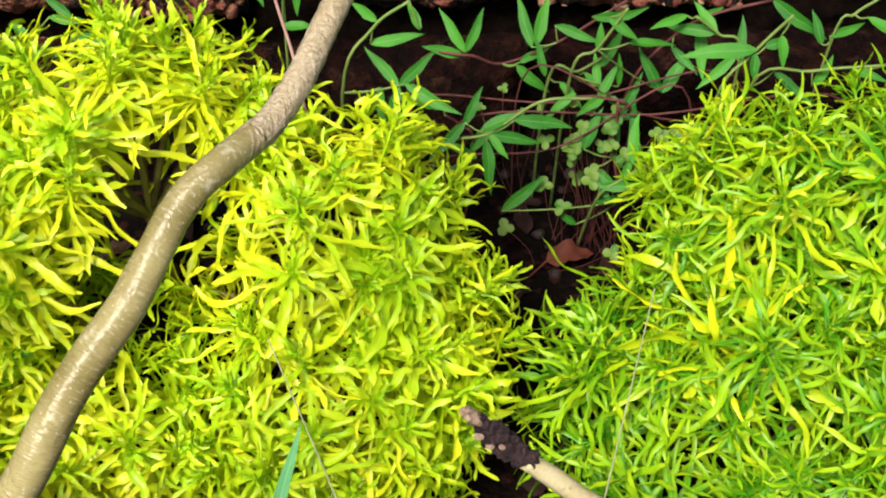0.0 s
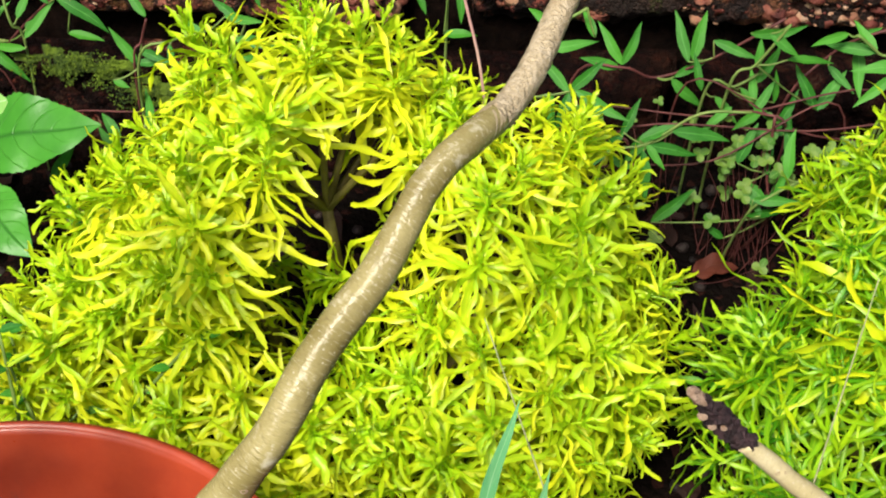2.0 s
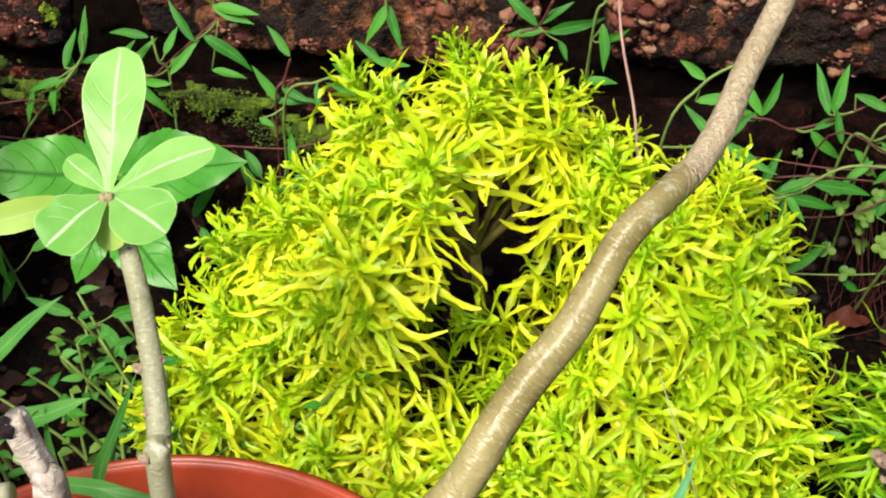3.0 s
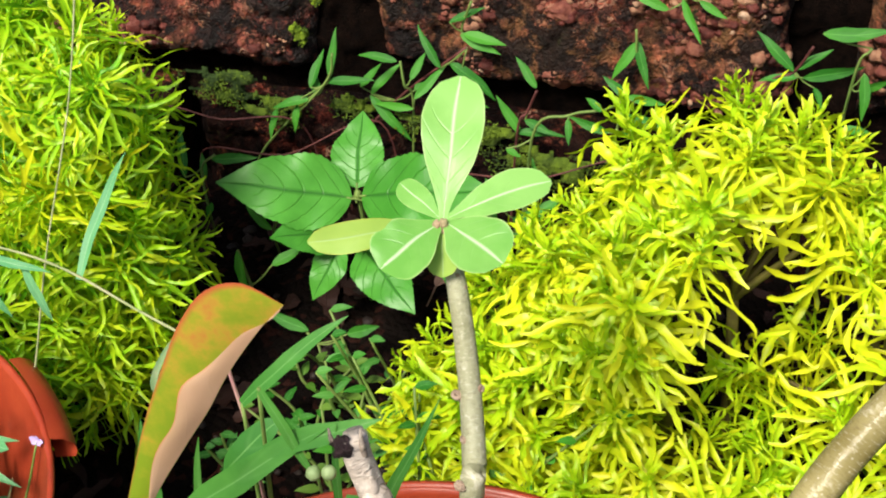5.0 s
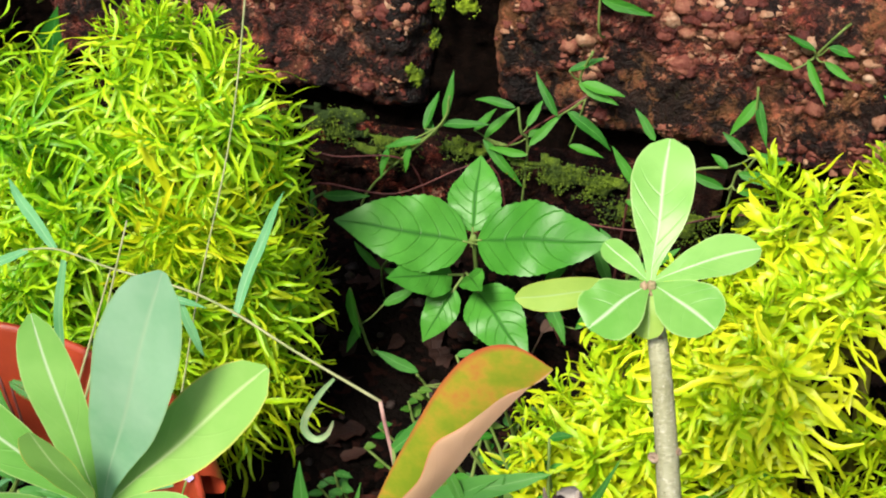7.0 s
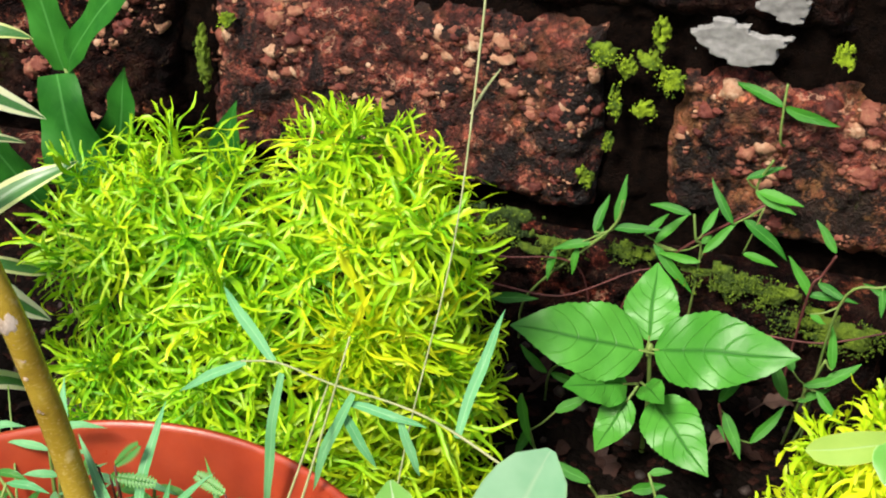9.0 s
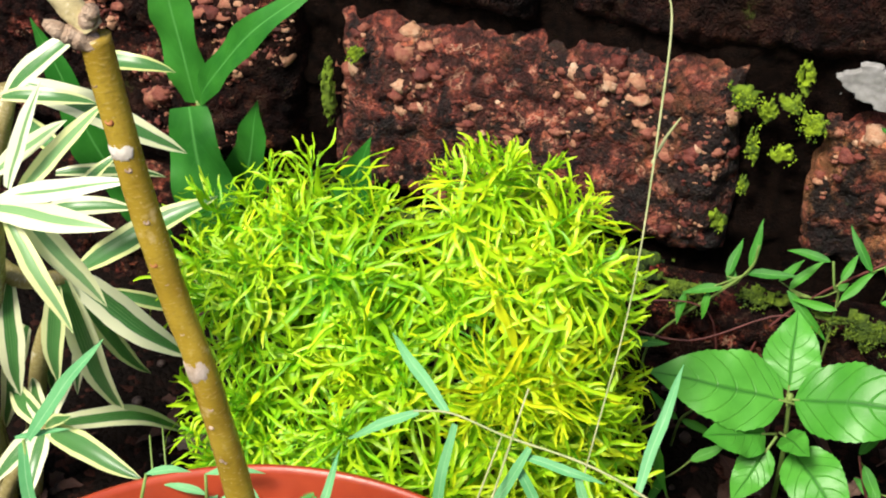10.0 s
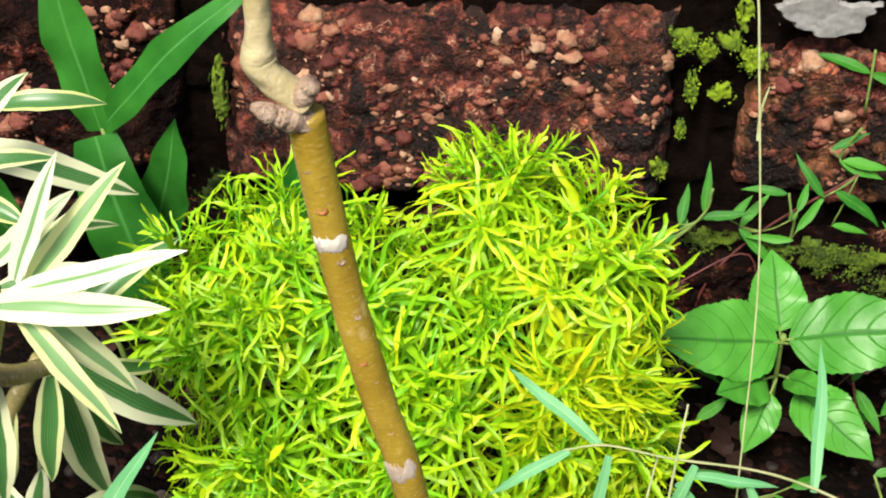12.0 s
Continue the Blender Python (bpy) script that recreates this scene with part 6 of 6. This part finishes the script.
for b, t, w, bd in (((0.056, -0.497, 0.140), (0.112, -0.470, 0.190), 0.0095, 0.5), ((0.040, -0.555, 0.110), (0.124, -0.545, 0.184), 0.0160, 0.5), ((0.090, -0.545, 0.205), (0.119, -0.555, 0.155), 0.0055, 0.15), ((0.090, -0.550, 0.165), (0.150, -0.540, 0.190), 0.0120, 0.5),
                    ((0.020, -0.545, 0.070), (0.020, -0.540, 0.165), 0.0130, 0.3), ((0.045, -0.548, 0.090), (0.056, -0.550, 0.170), 0.0055, 0.2), ((0.150, -0.560, 0.120), (0.185, -0.555, 0.225), 0.0070, 0.9), ((0.125, -0.548, 0.110), (0.128, -0.545, 0.190), 0.0050, 0.2),
                    ((0.150, -0.600, 0.200), (0.205, -0.605, 0.200), 0.0080, 0.4)):
    blade(tuft, b, t, w, bd, mat=TUFT)
for k, (b) in enumerate(((0.056, -0.497, 0.140), (0.040, -0.555, 0.110), (0.090, -0.545, 0.205), (0.090, -0.550, 0.165), (0.020, -0.545, 0.070), (0.045, -0.548, 0.090), (0.150, -0.560, 0.120), (0.125, -0.548, 0.110), (0.150, -0.600, 0.200))):
    g = Geo()
    g.tube([(0.07 + 0.006 * math.cos(k), -0.52 + 0.006 * math.sin(k), GROUND - 0.01), ((b[0] + 0.07) / 2, (b[1] - 0.52) / 2, b[2] * 0.5 - 0.03), b], [0.0016, 0.0013, 0.0011], 6, 5)
    put("stem", g, GREEN_STEM, tuft)
big_leaf(tuft, (0.055, -0.530, 0.120), (0.085, -0.515, 0.152), 0.016, TUFT, "round", 0.5, (0, -0.6, 0.8), label="yellowish scalloped leaf")
for bx in (0.124, 0.132):
    g = Geo()
    g.blob((bx, -0.572, 0.181 + (bx - 0.124) * 0.3), 0.0038, 1.0, bx * 50, 0.12, 8, 12)
    put("berry", g, PALE, tuft, "pale green berry")
for b, t in (((0.535, -0.640, -0.02), (0.585, -0.540, 0.265)), ((0.50, -0.62, 0.0), (0.42, -0.52, 0.215))):
    st = thing("grass_stalk", (b[0], b[1], GROUND), "fine pale grass stalk leaning over the bush", "grass")
    g = Geo()
    b, t = np.array(b), np.array(t)
    g.tube([(b[0], b[1], GROUND - 0.005), b, b * 0.5 + t * 0.5 + np.array([0, 0, 0.006]), t], [0.0006, 0.0006, 0.0005, 0.0003], 6, 6)
    put("stalk", g, STRAW, st)
fore = thing("grass_tuft", (0.44, -0.60, GROUND), "two bright green grass blades in front of the bush", "grass")
for b, t, w in (((0.415, -0.585, 0.120), (0.437, -0.560, 0.205), 0.0070), ((0.430, -0.600, 0.080), (0.452, -0.585, 0.190), 0.0070)):
    blade(fore, b, t, w, 0.3)
    g = Geo()
    g.tube([(0.44, -0.60, GROUND - 0.01), (0.43, -0.60, 0.02), b], [0.0012, 0.0011, 0.0010], 6, 5)
    put("stem", g, GREEN_STEM, fore)
corner = thing("grass_tuft", (-0.385, -0.53, GROUND), "green grass blades below the striped dracaena", "grass")
for b, t, w in (((-0.420, -0.480, 0.120), (-0.378, -0.445, 0.185), 0.0105), ((-0.425, -0.480, 0.115), (-0.410, -0.500, 0.030), 0.0100), ((-0.430, -0.480, 0.118), (-0.395, -0.47, 0.128), 0.0040)):
    blade(corner, b, t, w, 0.3)
g = Geo()
g.tube([(-0.385, -0.53, GROUND - 0.01), (-0.41, -0.50, 0.02), (-0.424, -0.480, 0.118)], [0.0013, 0.0012, 0.0010], 6, 5)
put("stem", g, GREEN_STEM, corner)
HOOK = [(0.022, -0.492, 0.179), (0.013, -0.492, 0.165), (0.004, -0.492, 0.146), (0.003, -0.492, 0.135), (0.009, -0.492, 0.13), (0.016, -0.492, 0.136), (0.02, -0.492, 0.147)]
g, ks = Geo(), np.linspace(0, 1, 30)
rows = []
for k in ks:
    p, d = along(HOOK, k), unit(along(HOOK, min(1, k + 0.02)) - along(HOOK, max(0, k - 0.02)))
    s = unit(np.cross(d, (0.15, -0.75, 0.62))) * 0.0021 * math.sin(math.pi * (0.06 + 0.92 * k)) ** 0.6
    rows.append([p - s, p + np.array([0, 0.0008, -0.0006]), p + s])
g.grid(rows, [[(k, 0), (k, 0.5), (k, 1)] for k in ks])
put("curled_blade", g, HALFDRY, run, "curled blade, pale and half dry")
thread = thing("hanging_rootlet", (0.392, -0.240, 0.10), "thin pink rootlet stalk rising out of the bush", "stalk")
g = Geo()
g.tube([(0.415, -0.275, 0.08), (0.406, -0.262, 0.172), (0.392, -0.243, 0.240), (0.385, -0.20, 0.36), (0.380, -0.12, 0.5)], [0.0011, 0.0010, 0.0009, 0.0008, 0.0006], 6, 6)
put("stalk", g, PINKS, thread)
flower = thing("violet_flower", (-0.06, -0.55, 0.036), "tiny violet flower on a thin weed stem", "flower")
g = Geo()
g.tube([(-0.085, -0.56, 0.030), (-0.06, -0.548, 0.09), (-0.048, -0.538, 0.131)], [0.0009, 0.0008, 0.0006], 6, 5)
put("stem", g, GREEN_STEM, flower)
for k in range(5):
    g = Geo()
    a = k * 1.256
    g.leaf((-0.048, -0.538, 0.132), (math.cos(a), -0.3, math.sin(a)), (0, -0.9, 0.4), 0.0042, 0.0034, "round", 0.3, 0, 0, 0.1, 4, 3)
    put("petal", g, VIOLET, flower)

# ---- litter on the soil ----
g = Geo()
r = np.random.default_rng(77)
for _ in range(260):
    x, y = r.uniform(-0.55, 0.75), r.uniform(-0.52, -0.03)
    z = GROUND + soil_height(x, y) + 0.004
    a = r.uniform(0, 6.28)
    g.leaf((x, y, z), (math.cos(a), math.sin(a), r.uniform(0, 0.35)), (r.normal(0, 0.3), r.normal(0, 0.3), 1), r.uniform(0.012, 0.045), r.uniform(0.006, 0.020), "ovate", r.normal(0.4, 0.6), r.normal(0, 0.3), 0.03, 0.3, 8, 5, 0, 0, 0.3, r.uniform(0, 6))
whole("leaf_litter", g, DRY, "brown dead leaves scattered on the wet soil", "leaf litter", "stuff")
g = Geo()
for _ in range(420):
    x, y = r.uniform(-0.55, 0.75), r.uniform(-0.52, -0.03)
    g.blob((x, y, GROUND + soil_height(x, y) + 0.001), r.uniform(0.0015, 0.007), 0.7, r.uniform(0, 90), 0.5, 4, 6)
whole("pebbles", g, PEBBLE, "small dark stones and crumbs on wet soil", "pebbles", "stuff")


# a few fallen leaves big enough to tell apart
def fallen_leaf(x, y, way, length, width, mat, label, seed):
    top = thing("fallen_leaf", (x, y, GROUND), label, "dead leaf", "fallen leaves")
    g = Geo()
    z = GROUND + soil_height(x, y) + 0.012
    g.leaf((x, y, z), (math.cos(way), math.sin(way), 0.25), (0.0, -0.35, 0.93), length, width, "ovate", 0.7, 0.2, 0.03, 0.30, 16, 7, 0.0, 0, 0.35, seed, 0.3)
    leaf = put("blade", g, mat, top)
    s = Geo()
    s.tube([(x, y, z), (x - 0.007 * math.cos(way), y - 0.007 * math.sin(way), z - 0.006), (x - 0.014 * math.cos(way), y - 0.014 * math.sin(way), z - 0.012)], [0.0009, 0.0008, 0.0008], 6, 4)
    put("leaf_stalk", s, mat, leaf)
    return top


RUST = plain_leaf("rusty_leaf", (0.045, 0.010, 0.006), (0.12, 0.028, 0.014), (0.08, 0.02, 0.012), 0.7, 6, 0.5, None, 0.1)
PINKLEAF = plain_leaf("pinkish_dead_leaf", (0.12, 0.065, 0.050), (0.24, 0.14, 0.11), (0.10, 0.05, 0.04), 0.7, 6, 0.5, None, 0.05)
GREYLEAF = plain_leaf("grey_dead_leaf", (0.045, 0.030, 0.026), (0.12, 0.085, 0.072), (0.04, 0.03, 0.025), 0.75, 6, 0.5, None, 0.05)
fallen_leaf(0.068, -0.135, 1.2, 0.036, 0.012, PINKLEAF, "dry pinkish-brown dead leaf on wet soil", 5.0)
fallen_leaf(0.100, -0.060, 0.4, 0.030, 0.014, PINKLEAF, "dry pinkish-brown dead leaf on wet soil", 6.0)
fallen_leaf(0.565, -0.158, 0.35, 0.042, 0.018, RUST, "curled rust-red dead leaf on wet soil", 1.0)
fallen_leaf(-0.462, -0.256, 0.1, 0.046, 0.020, GREYLEAF, "grey-brown dead leaf on black soil", 2.0)
fallen_leaf(-0.045, -0.352, 0.4, 0.046, 0.022, RUST, "rust-brown dead leaf on wet soil", 3.0)
fallen_leaf(-0.125, -0.245, -0.6, 0.045, 0.026, GREYLEAF, "grey-brown dead leaf on black soil", 4.0)
